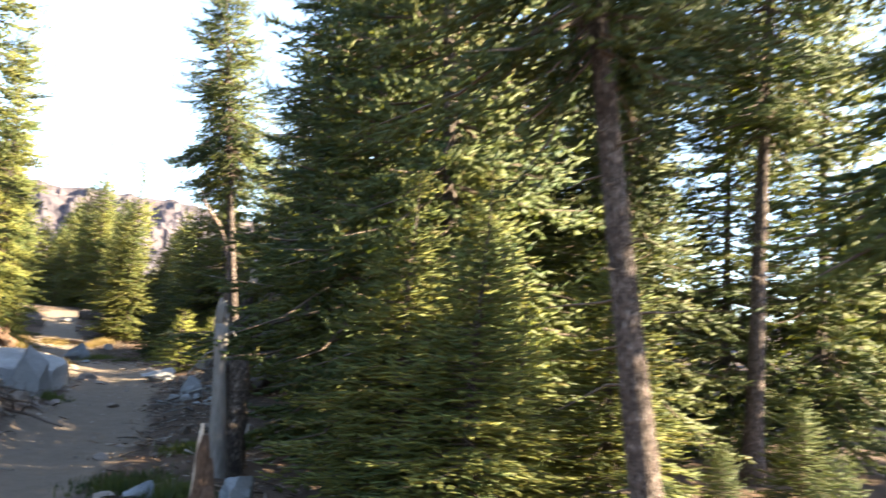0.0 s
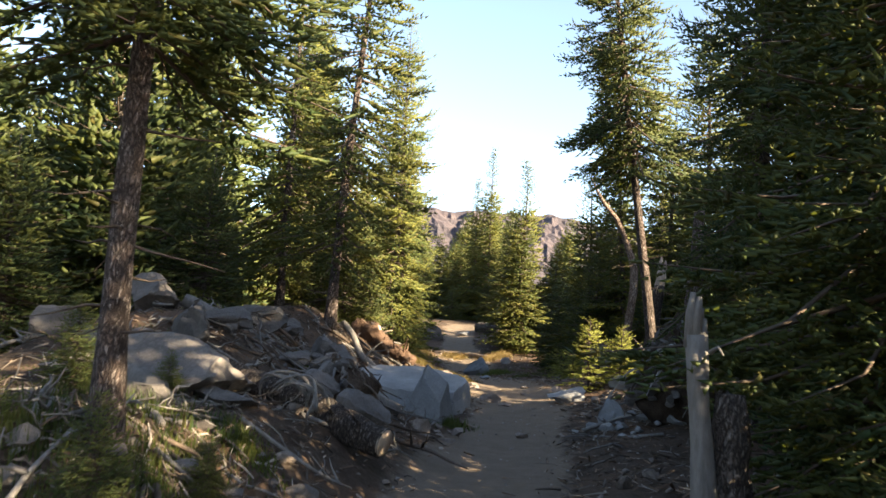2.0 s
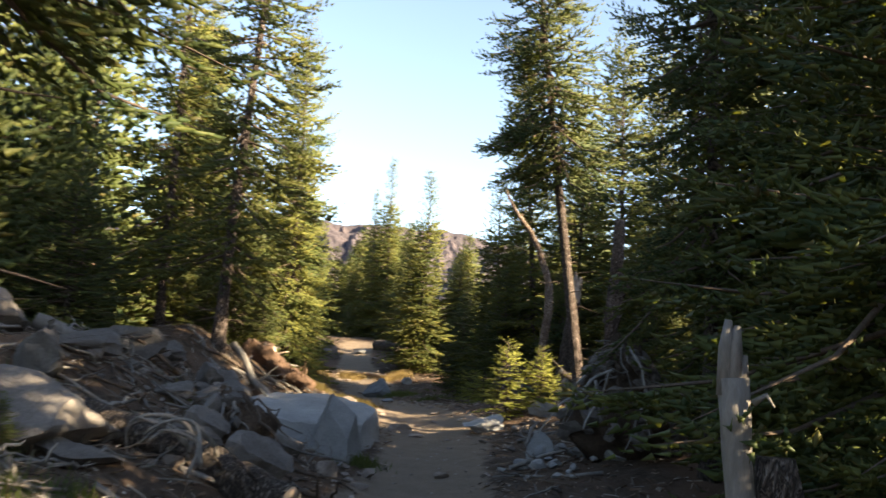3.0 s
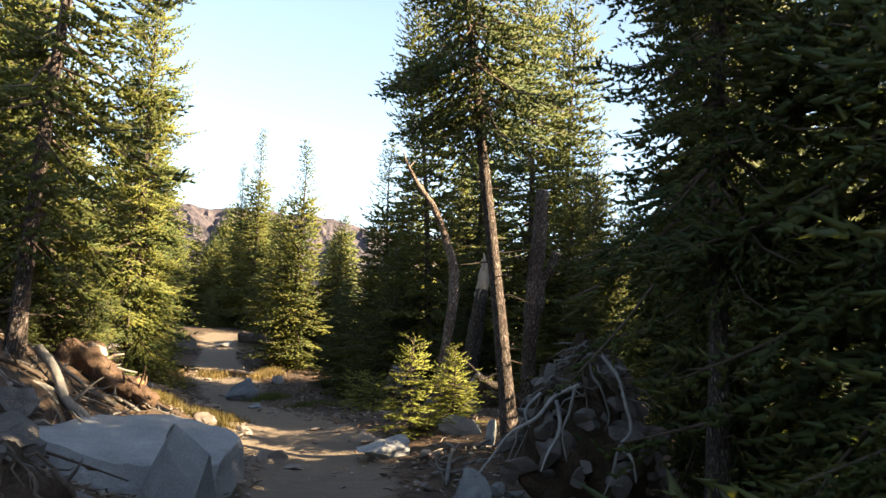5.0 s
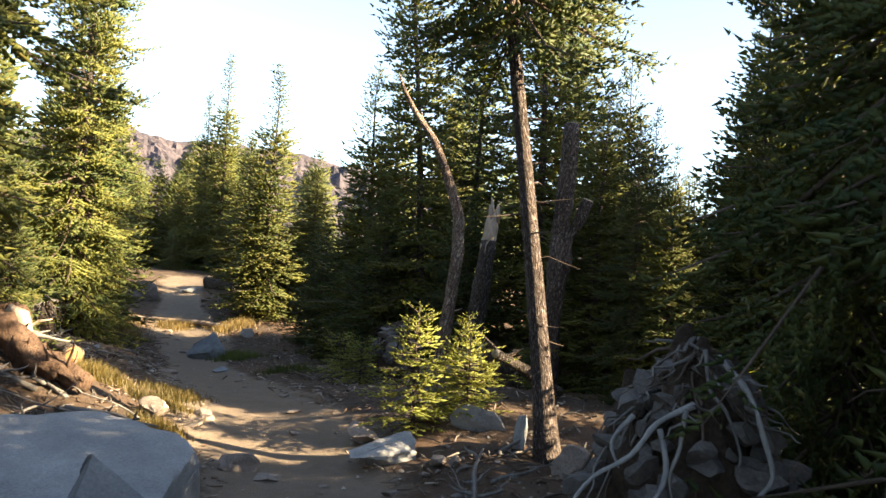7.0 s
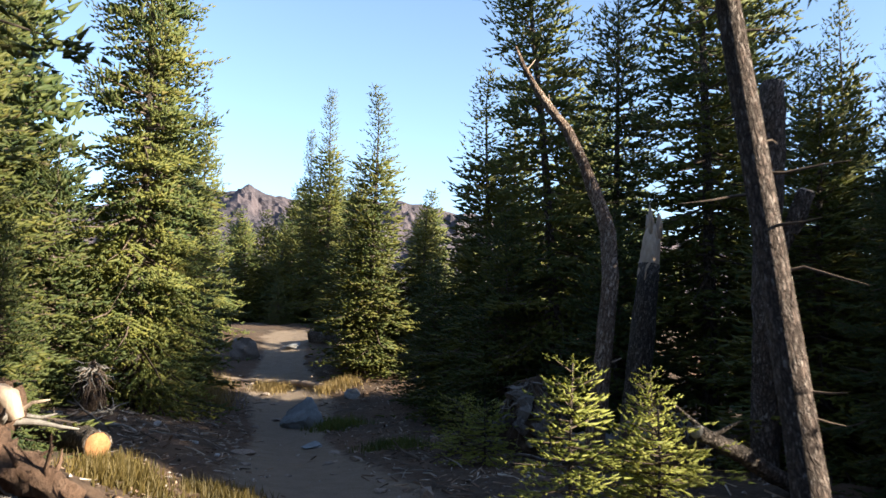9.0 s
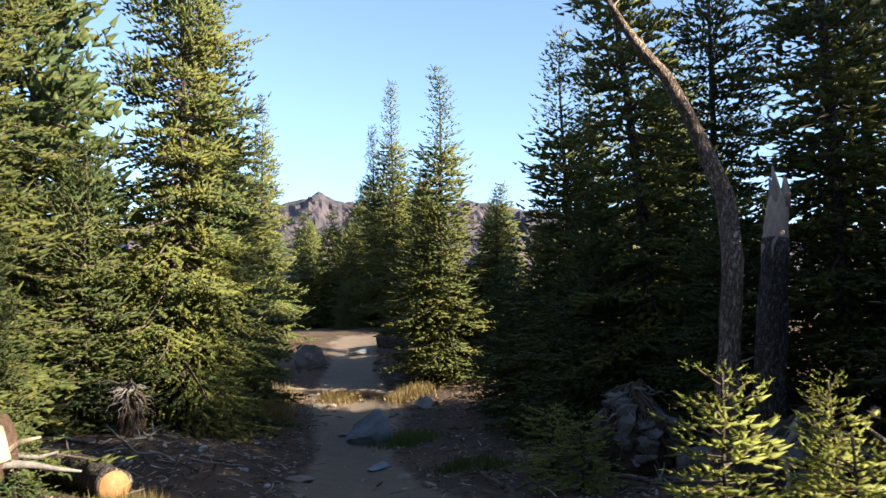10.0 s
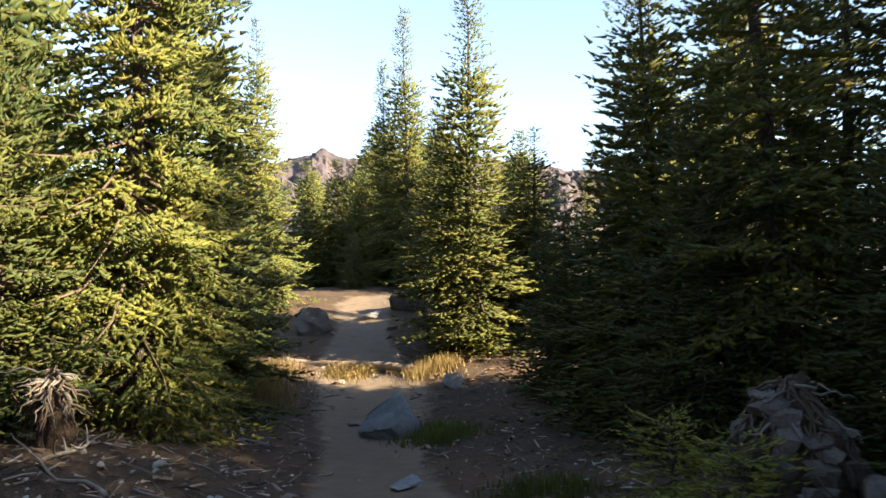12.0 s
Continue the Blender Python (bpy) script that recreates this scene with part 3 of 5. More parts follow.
TREES = [
    # kind, x, y, height, width factor, turn
    # left of the trail
    (fir_open, -7.58, 12.08, 8.6, 0.85, 40), (fir_open, -9.1, 12.9, 8.4, 0.85, 100),
    (far_b, -11.2, 12.4, 7.4, 0.9, 200), (far_b, -10.0, 10.2, 6.2, 0.9, 10), (fir_small, -8.6, 10.6, 2.6, 1.1, 20), (fir_small, -9.3, 8.2, 3.0, 1.1, 80),
    (far_b, -10.3, 7.2, 7.0, 0.9, 300), (far_b, -12.5, 9.3, 8.0, 0.9, 140), (fir_small, -7.9, 5.6, 2.2, 1.1, 250), (far_b, -8.7, 4.2, 6.5, 0.8, 33), (far_a, -11.5, 4.8, 7.5, 1.0, 77),
    (spire_b, -8.95, 14.6, 4.6, 0.8, 45), (fir_small, -8.3, 14.35, 1.6, 0.8, 0), (fir_small, -8.9, 13.7, 1.7, 0.9, 145),
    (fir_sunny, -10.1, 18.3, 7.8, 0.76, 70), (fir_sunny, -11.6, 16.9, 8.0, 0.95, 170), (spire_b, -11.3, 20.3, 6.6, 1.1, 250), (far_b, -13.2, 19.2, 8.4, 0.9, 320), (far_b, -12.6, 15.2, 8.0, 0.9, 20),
    (fir_small, -10.6, 17.5, 3.0, 1.0, 60), (fir_small, -11.6, 21.2, 2.6, 1.0, 300), (spire_b, -14.7, 27.1, 5.8, 0.85, 15), (fir_small, -13.1, 24.0, 2.4, 1.0, 215),
    (far_b, -16.0, 22.5, 7.0, 1.0, 110), (far_b, -15.5, 17.0, 8.0, 1.0, 210), (far_b, -14.5, 13.0, 7.5, 1.0, 260), (far_a, -17.5, 29.5, 6.0, 1.2, 0), (far_b, -14.2, 6.5, 8.0, 1.0, 0),
    # beyond, where the trail goes out of sight
    (spire_a, -13.45, 31.3, 6.7, 1.0, 0), (spire_a, -14.1, 31.6, 5.6, 0.9, 120), (spire_b, -12.2, 30.2, 4.1, 1.0, 200), (far_a, -15.0, 37.5, 5.2, 1.0, 30), (far_a, -16.8, 39.5, 5.6, 1.0, 190),
    (far_a, -17.0, 43.0, 5.8, 1.1, 90), (far_a, -18.6, 46.0, 5.6, 1.0, 10), (far_a, -20.5, 44.0, 5.2, 1.1, 290), (far_a, -15.5, 47.0, 5.6, 1.1, 60), (far_a, -19.5, 37.0, 4.2, 1.1, 222),
    (far_b, -22.0, 38.0, 4.6, 1.0, 75), (far_a, -13.6, 42.0, 5.5, 1.1, 310), (far_a, -15.9, 34.6, 4.4, 1.0, 44), (far_a, -16.6, 36.2, 4.9, 1.0, 144), (far_a, -17.9, 41.0, 5.2, 1.0, 244), (far_a, -14.9, 33.9, 3.6, 1.0, 84),
    (far_a, -15.0, 32.4, 3.0, 0.9, 20), (far_a, -15.9, 33.4, 3.3, 0.9, 130), (far_a, -14.4, 33.2, 2.8, 0.9, 240), (far_a, -16.9, 33.0, 3.2, 0.9, 330), (far_b, -15.4, 35.0, 3.5, 0.8, 60), (far_a, -13.3, 32.8, 3.0, 0.9, 90), (fir_small, -14.3, 30.2, 1.3, 1.0, 40), (fir_small, -13.0, 30.4, 1.5, 1.0, 140), (far_a, -17.8, 36.0, 4.0, 0.9, 280),
    # right of the bend
    (spire_a, -9.42, 24.5, 5.5, 1.15, 240), (spire_b, -8.75, 25.5, 3.1, 1.1, 100), (fir_small, -10.1, 25.9, 2.6, 1.0, 160), (spire_b, -8.15, 26.6, 2.5, 1.0, 10), (fir_small, -8.5, 24.9, 2.0, 1.0, 200),
    (spire_a, -6.43, 20.95, 5.0, 1.15, 60), (spire_a, -6.9, 25.4, 5.6, 1.1, 140), (fir_small, -6.9, 21.9, 2.9, 1.0, 80), (fir_small, -7.5, 22.2, 2.3, 1.0, 350), (fir_small, -5.9, 19.7, 2.7, 1.0, 130),
    (hemlock_tall, -5.25, 19.8, 7.8, 0.9, 20), (fir_b, -4.7, 21.4, 6.6, 0.85, 290), (hemlock_tall, -3.0, 21.2, 8.2, 1.05, 215), (fir_a, -2.6, 18.8, 4.3, 0.6, 15), (fir_small, -4.5, 18.9, 2.6, 1.05, 10), (spire_b, -5.6, 24.7, 5.4, 1.0, 75),
    (fir_high, -3.21, 13.42, 7.4, 0.70, 200), (spire_b, -1.85, 20.6, 4.4, 0.8, 120), (fir_small, -1.0, 17.0, 2.9, 1.0, 250), (fir_near, -1.5, 12.3, 8.6, 0.58, 50),
    # fir_b at x > 0 and spire_b near (-2.6, 17): added to shade the ground
    (spire_b, -2.2, 15.0, 2.5, 0.95, 90), (spire_b, -0.7, 17.6, 5.2, 1.1, 30), (spire_b, -1.2, 15.7, 4.3, 0.9, 333), (spire_b, -1.5, 18.6, 3.0, 1.0, 210), (spire_a, -0.9, 23.0, 3.6, 1.2, 66), (fir_a, -2.5, 15.2, 2.9, 0.7, 66), (fir_a, -2.0, 18.0, 3.0, 0.75, 190), (spire_b, -2.75, 16.5, 3.3, 1.0, 40), (spire_b, -2.5, 17.4, 4.2, 0.8, 150), (fir_b, 2.6, 18.0, 10.4, 0.8, 25), (hemlock_tall, -3.55, 19.3, 7.8, 1.05, 75), (fir_b, 0.5, 15.5, 7.4, 0.75, 10), (fir_b, 1.6, 18.8, 7.6, 0.9, 100), (fir_b, -1.5, 20.2, 3.2, 0.8, 60), (far_b, -6.0, 30.0, 6.0, 1.1, 140),
    # the dark firs close on the right; fir_b and far_b past y 15, fir_dark at (3.0, 4.1) added to cast shade
    (fir_near, -0.6, 10.4, 11.5, 0.98, 140), (fir_dark, -1.68, 10.95, 8.6, 0.74, 100), (fir_b, 1.5, 15.1, 7.4, 0.8, 200), (fir_b, 1.2, 16.5, 5.6, 1.1, 40), (fir_b, 3.2, 16.2, 6.2, 1.1, 310), (fir_b, 1.9, 7.9, 7.5, 0.75, 100), (fir_b, -0.2, 9.2, 8.2, 0.9, 75), (fir_b, 1.9, 9.8, 8.6, 0.95, 15), (fir_a, 2.6, 11.4, 5.0, 1.0, 15), (fir_small, -0.8, 12.5, 3.2, 1.0, 60), (fir_near, -0.55, 7.3, 7.8, 1.0, 330), (fir_b, 0.35, 6.05, 8.4, 0.75, 210), (fir_high, 1.17, 2.75, 5.6, 0.66, 15), (fir_dark, 3.0, 4.1, 9.4, 0.68, 150), (fir_high, 5.2, 2.9, 7.5, 0.7, 20), (fir_b, 4.8, 10.0, 7.4, 0.8, 200), (far_a, 7.6, 8.0, 4.6, 1.1, 140),
    # the low spire_b are small firs, given needles in the sunlit colour
    (fir_a, 0.7, 10.3, 8.0, 0.9, 120), (spire_b, 0.45, 4.3, 2.1, 1.8, 33), (spire_b, 1.3, 4.9, 2.1, 1.8, 280), (fir_small, -1.2, 13.9, 1.5, 1.0, 280), (far_b, 0.6, 20.3, 7.5, 1.1, 30), (sapling, 0.75, 5.1, 1.5, 1.0, 0), (spire_b, -0.05, 5.1, 2.3, 1.8, 100), (spire_b, 0.5, 5.5, 2.5, 1.7, 10),
    (fir_high, 3.3, 8.0, 8.0, 0.8, 250), (fir_small, 1.6, 13.6, 3.0, 1.0, 20), (fir_b, 3.6, 9.9, 6.6, 0.8, 190), (fir_high, 5.6, 1.6, 7.4, 0.9, 88), (hemlock_tall, 2.4, 20.6, 6.0, 1.0, 200),
    (fir_small, 2.2, 3.7, 0.8, 1.2, 20), (fir_small, 3.3, 3.5, 1.0, 1.2, 120), (fir_small, 2.0, 4.9, 0.7, 1.2, 220), (fir_small, 2.9, 5.9, 1.0, 1.2, 75), (fir_small, 4.0, 4.6, 1.2, 1.2, 170),
    # young growth
    (sapling, -4.34, 14.05, 1.06, 1.4, 0), (sapling_low, -3.92, 14.2, 0.70, 1.3, 60), (sapling, -3.97, 14.5, 0.85, 1.15, 200), (sapling_low, -5.55, 17.2, 0.62, 1.3, 140), (sapling_low, -5.95, 17.9, 0.62, 1.2, 20), (fir_small, -3.6, 4.45, 0.62, 1.3, 10),
    (fir_small, -4.4, 4.3, 0.7, 1.4, 200), (fir_small, -4.75, 5.3, 0.6, 1.3, 100), (fir_small, -3.7, 5.25, 0.4, 1.3, 100), (fir_small, -5.0, 6.3, 0.4, 1.3, 40),
]
HEIGHT = {fir_dark: 8.0, fir_open: 8.0, fir_sunny: 7.8, fir_near: 7.8, fir_a: 7.0, fir_b: 7.5, fir_high: 7.5, hemlock_tall: 7.6, spire_a: 6.0, spire_b: 6.0, fir_small: 3.2, far_a: 7.0, far_b: 7.0, sapling: 1.15, sapling_low: 0.75}
prng = random.Random(404)
for i in range(75):
    az, dist = radians(prng.uniform(-42, 62)), prng.uniform(26, 75)
    x, y = -4 - dist * math.sin(az), 10 + dist * math.cos(az)
    d, _ = trail_distance(np.array(x), np.array(y))
    if d > 2.2 and not (25.3 < math.degrees(math.atan2(-(x + 5.2), y - 12.5)) < 27.5 and y < 60) and not (-20 < x < 2 and y < 33):
        low = 0.45 if 6 < math.degrees(math.atan2(-(x + 4), y - 8)) < 35 else 0.85
        TREES.append((far_a if prng.random() < 0.6 else far_b, x, y, low * prng.uniform(5.0, 7.6), 1.0, prng.uniform(0, 360)))
for i in range(24):
    TREES.append((far_b if i % 3 else far_a, prng.uniform(19, 34), prng.uniform(-2, 34), prng.uniform(5.5, 7.5), 1.0, prng.uniform(0, 360)))
for i in range(22):
    x, y, h, turn = prng.uniform(9.5, 17), prng.uniform(-4, 30), prng.uniform(4.2, 5.6), prng.uniform(0, 360)
    if not 3.0 < y < 8.8:
        TREES.append((far_b if i % 3 else far_a, x, y, h, 1.2, turn))
for i in range(14):
    TREES.append((far_b if i % 3 else far_a, prng.uniform(-14, 9), prng.uniform(-13, -5), prng.uniform(5.5, 8), 1.2, prng.uniform(0, 360)))
for i in range(16):
    TREES.append((far_b if i % 3 else far_a, prng.uniform(-30, -16), prng.uniform(-4, 22), prng.uniform(6, 8), 1.0, prng.uniform(0, 360)))
LEAN_OF = {(-3.21, 13.42): (0, -7), (-7.58, 12.08): (0, 3), (-5.25, 19.8): (0, -4), (1.17, 2.75): (0, -10), (0.35, 6.05): (0, -4)}   # degrees
first_use = set()
for kind, x, y, h, wide, turn in TREES:
    s = h / HEIGHT[kind]
    lx, ly = LEAN_OF.get((x, y), (0, 0))
    m = pose(x, y, gz(x, y) - 0.03, lx, ly, 0) @ pose(0, 0, 0, 0, 0, turn) @ Matrix.Diagonal((wide * s ** 0.35, wide * s ** 0.35, s, 1)) if h > 2.9 else pose(x, y, gz(x, y) - 0.02, 0, 0, turn) @ Matrix.Diagonal((wide * s, wide * s, s, 1))
    if kind in first_use:
        copy_thing(kind, m)
    else:
        first_use.add(kind)
        kind["first_pose"] = [v for row in m for v in row]
for kind in first_use:
    vals = list(kind["first_pose"])
    del kind["first_pose"]
    kind.matrix_basis = Matrix([vals[i * 4:i * 4 + 4] for i in range(4)])

# the scaly trunk close on the left, with drooping branches
near_fir = conifer(7.6, 1.05, 0.27, 131, 0.072, 0.55, 46, wild=0.3, droop=0.75, twig_gap=0.05, step=0.045, size=0.055, width=0.0032, fill=0.013, each=4, bark=BARK_RED, dead=18)
near_fir.matrix_basis = pose(-4.02, 4.87, gz(-4.02, 4.87) - 0.05, 0, 0, 70)
tagged(near_fir, "fir with a scaly red brown trunk and drooping branches", "tree", TREE_GROUP)


# ---- dead wood ----
def snag():
    """Bare, bent dead trunk."""
    root = new("dead_tree")
    rng = random.Random(3)
    g = gz(-4.42, 16.5)
    pts = [(-4.52, 16.6, g - 0.15), (-4.47, 16.6, g + 0.5), (-4.43, 16.65, 1.7), (-4.38, 16.75, 2.3), (-4.40, 16.85, 2.70), (-4.51, 16.9, 3.02), (-4.62, 16.9, 3.32), (-4.76, 16.87, 3.62), (-4.90, 16.8, 3.80), (-5.01, 16.72, 3.97), (-5.10, 16.66, 4.14), (-5.17, 16.62, 4.32)]
    rad = [0.095, 0.078, 0.070, 0.070, 0.067, 0.057, 0.050, 0.044, 0.039, 0.031, 0.022, 0.010]
    fine_p, fine_r = [], []
    for i in range(len(pts) - 1):
        for k in range(3):
            f = k / 3
            fine_p.append(Vector(pts[i]).lerp(Vector(pts[i + 1]), f))
            fine_r.append(rad[i] * (1 - f) + rad[i + 1] * f)
    fine_p.append(Vector(pts[-1]))
    fine_r.append(rad[-1])
    v, f = tube(fine_p, fine_r, 12, True, 0.2)
    mesh_object("trunk", v, f, SNAG_BARK, root)
    for p, d, l in (((-4.43, 16.64, 1.6), (0.9, -0.2, 0.35), 0.16), ((-4.40, 16.82, 2.6), (-0.7, 0.1, 0.5), 0.14), ((-4.88, 16.81, 3.78), (-0.2, 0.2, 0.9), 0.18), ((-5.08, 16.67, 4.1), (0.5, 0.2, 0.8), 0.15)):
        v, f = tube(bend(p, Vector(p) + Vector(d) * l, 4, 0.01, rng), [0.012, 0.009, 0.006, 0.003], 5)
        mesh_object("dead_twig", v, f, PALE_WOOD, root)
    tagged(root, "bent bare dead tree trunk with flaking bark", "dead tree")


def broken_trunk():
    root = new("broken_trunk")
    g = gz(-4.15, 17.4)
    foot, top = Vector((-4.28, 17.35, g - 0.1)), Vector((-4.06, 17.6, 2.86))
    pts = [foot.lerp(top, i / 12) for i in range(11)]
    v, f = tube(pts, [0.135 - 0.045 * i / 12 for i in range(11)], 14, True, 0.16)
    mesh_object("trunk", v, f, BARK, root)
    pts = [foot.lerp(top, 0.76 + 0.24 * i / 6) for i in range(7)]
    v, f = tube(pts, [0.098, 0.098, 0.094, 0.088, 0.080, 0.066, 0.040], 14, True, 0.35)
    mesh_object("bare_wood", v, f, PALE_WOOD, root, "bare pinkish splintered wood")
    rng = random.Random(9)
    for k in range(9):
        a = k * 0.7
        b = pts[-1] + Vector((0.05 * math.cos(a), 0.05 * math.sin(a), -0.14))
        h = rng.uniform(0.12, 0.34)
        v, f = tube([b, b + Vector((0.005, 0, h * 0.5)), b + Vector((0.012 * math.cos(a), 0, h))], [0.036, 0.030, 0.006], 5, True, 0.3)
        mesh_object("splinter", v, f, PALE_WOOD, root)
    tagged(root, "snapped grey trunk with a splintered pale top", "dead tree")


def grey_stump():
    """Bleached stump at the trail's edge with a split, jagged top."""
    root = new("tree_stump")
    x, y = -1.50, 6.0
    g = gz(x, y)
    pts = [Vector((x + 0.10, y, g - 0.1)).lerp(Vector((x, y, 1.42)), i / 10) for i in range(11)]
    v, f = tube(pts, [0.085 - 0.035 * min(1, i / 6) for i in range(11)], 14, True, 0.2)
    mesh_object("trunk", v, f, GREY_WOOD, root)
    for dx, dy, h, r in ((-0.024, -0.01, 0.22, 0.028), (0.006, -0.015, 0.20, 0.026), (0.03, 0.0, 0.10, 0.024), (0.01, 0.025, 0.15, 0.024), (-0.015, 0.02, 0.18, 0.024)):
        b = pts[-1] + Vector((dx, dy, -0.06))
        v, f = tube([b, b + Vector((0, 0, h * 0.75)), b + Vector((0.008, 0.005, h + 0.04))], [r, r * 0.9, r * 0.45], 6, True, 0.2)
        mesh_object("splinter", v, f, GREY_WOOD, root)
    v, f = tube([Vector((x + 0.07, y - 0.03, 1.34)), Vector((x + 0.11, y - 0.05, 1.37)), Vector((x + 0.135, y - 0.05, 1.33))], [0.014, 0.009, 0.004], 5)
    mesh_object("dead_twig", v, f, GREY_WOOD, root)
    tagged(root, "bleached grey stump with a split top beside the trail", "stump")
    behind = new("tree_stump")
    pts = [Vector((x + 0.15, y + 0.10, g - 0.1 + 0.11 * i)) for i in range(10)]
    v, f = tube(pts, [0.11, 0.105, 0.1, 0.098, 0.095, 0.092, 0.09, 0.088, 0.084, 0.07], 12, True, 0.5)
    mesh_object("trunk", v, f, BARK, behind)
    tagged(behind, "dark rough-barked broken trunk behind the grey stump", "stump")


def low_stub():
    root = new("tree_stump")
    x, y = -1.19, 4.78
    g = gz(x, y)
    for dx, dy, top, r, mat in ((0, 0, 0.72, 0.05, ROT_WOOD), (0.05, 0.02, 0.58, 0.05, ROT_WOOD), (-0.02, 0.05, 0.50, 0.05, BARK), (-0.025, -0.02, 0.79, 0.022, PALE_WOOD), (0.08, -0.02, 0.42, 0.05, ROT_WOOD)):
        p = [Vector((x + dx, y + dy, g - 0.08)).lerp(Vector((x + dx * 0.7, y + dy * 0.7, top)), i / 5) for i in range(6)]
        v, f = tube(p, [r * 1.5, r * 1.25, r, r * 0.95, r * 0.8, r * 0.45], 9, True, 0.7)
        mesh_object("splinter", v, f, mat, root)
    tagged(root, "short rotten orange brown stub with jagged splinters", "stump")


snag()
broken_trunk()
grey_stump()
low_stub()


def log(name, a, b, ra, rb, label, mat=GREY_WOOD, end=None, stubs=2, seed=0, crooked=0.015, category="log"):
    root = new(name)
    rng = random.Random(seed)
    pts = smooth_line(bend(a, b, 6, crooked, rng), 4)
    n = len(pts)
    v, f = tube(pts, [(ra + (rb - ra) * i / (n - 1)) * rng.uniform(0.94, 1.06) for i in range(n)], 14, True, 0.8 if mat is ROT_WOOD else 0.3)
    mesh_object("trunk", v, f, mat, root)
    for p, q, r, sgn in ((pts[0], pts[1], ra, -1), (pts[-1], pts[-2], rb, -1)):
        if end is not None:
            d = (p - q).normalized()
            rings = ([], [])
            tube([p - d * 0.01, p + d * 0.012], [r * 0.93, r * 0.80], 12, True, 0.1, data=rings)
            mesh_object("cut_end", rings[0], rings[1], end, root)
    for k in range(stubs):
        i = rng.randrange(2, 12)
        a_ = rng.uniform(0, 3.1)
        d = Vector((rng.uniform(-1, 1), rng.uniform(-1, 0.4), rng.uniform(0.3, 1))).normalized()
        l = rng.uniform(0.12, 0.4)
        v, f = tube(bend(pts[i], pts[i] + d * l, 4, 0.015, rng), [0.022, 0.016, 0.011, 0.004], 5)
        mesh_object("branch_stub", v, f, mat, root)
    return tagged(root, label, category)


def on(x, y, up=0.0):
    return (x, y, gz(x, y) + up)


log("fallen_log", on(-3.98, 7.50, 0.26), on(-5.55, 7.35, 0.06), 0.125, 0.10, "dark barked fallen log with a pale broken end", BARK, PALE_WOOD, 5, 4, 0.04)
log("fallen_log", on(-5.2, 9.9, 0.06), on(-6.9, 8.4, 0.10), 0.09, 0.07, "grey weathered log lying across the mound", GREY_WOOD, None, 4, 5, 0.03)
log("fallen_log", on(-6.25, 11.75, 0.06), on(-7.5, 12.3, 0.14), 0.05, 0.04, "grey log leaning down from the fir's foot", GREY_WOOD, None, 4, 6, 0.03)
log("fallen_log", (-6.95, 13.5, 0.93), (-8.05, 13.45, 1.36), 0.075, 0.17, "sunlit reddish rotten log with a torn pale end", ROT_WOOD, None, 7, 7, 0.05)
log("fallen_log", on(-8.02, 15.05, 0.11), on(-9.3, 15.6, 0.10), 0.115, 0.12, "sawn log with an orange round end", BARK, CUT_WOOD, 1, 8, 0.01)
log("fallen_log", (-3.72, 14.55, 1.32), on(-3.15, 15.2, 0.05), 0.045, 0.055, "grey log with a pale end leaning behind the trunk", BARK, GREY_WOOD, 2, 9, 0.015)
log("fallen_log", on(-3.95, 17.35, 0.22), on(-2.6, 16.7, 0.18), 0.12, 0.14, "thick rotten log with a pale broken face", ROT_WOOD, PALE_WOOD, 2, 10, 0.02)
log("fallen_log", on(-4.95, 18.1, 0.12), on(-3.6, 18.3, 0.12), 0.10, 0.12, "weathered log behind the root plate", GREY_WOOD, PALE_WOOD, 2, 12, 0.02)
log("fallen_log", on(-4.9, 6.1, 0.05), on(-6.6, 6.9, 0.08), 0.10, 0.07, "splintered bleached log on the mound", GREY_WOOD, None, 5, 13, 0.04)
log("fallen_log", on(-7.9, 9.0, 0.10), on(-6.4, 10.6, 0.06), 0.06, 0.08, "bleached branch log along the crest", GREY_WOOD, None, 5, 14, 0.04)
log("leaning_trunk", on(-3.25, 15.95, -0.05), (-3.17, 15.98, 3.65), 0.10, 0.085, "leaning bare forked stem catching the sun", BARK_RED, PALE_WOOD, 2, 19, 0.03, "dead tree")
log("leaning_trunk", (-3.22, 15.93, 1.75), (-2.93, 15.93, 2.85), 0.05, 0.06, "broken side stem leaning from the bare forked trunk", BARK_RED, PALE_WOOD, 1, 29, 0.03, "dead tree")
log("fallen_log", on(-11.9, 27.3, 0.10), on(-10.9, 26.7, 0.10), 0.20, 0.18, "dark log beside the far trail", BARK, None, 1, 15, 0.02)
# band of sunlight on the trail's earth lip, shaped as a pale half-buried log
log("fallen_log", on(-12.2, 23.85, -0.02), on(-9.7, 23.45, -0.02), 0.06, 0.05, "thin crooked pale strip across the trail, standing in for a band of sunlight", PALE_WOOD, None, 0, 16, 0.05)


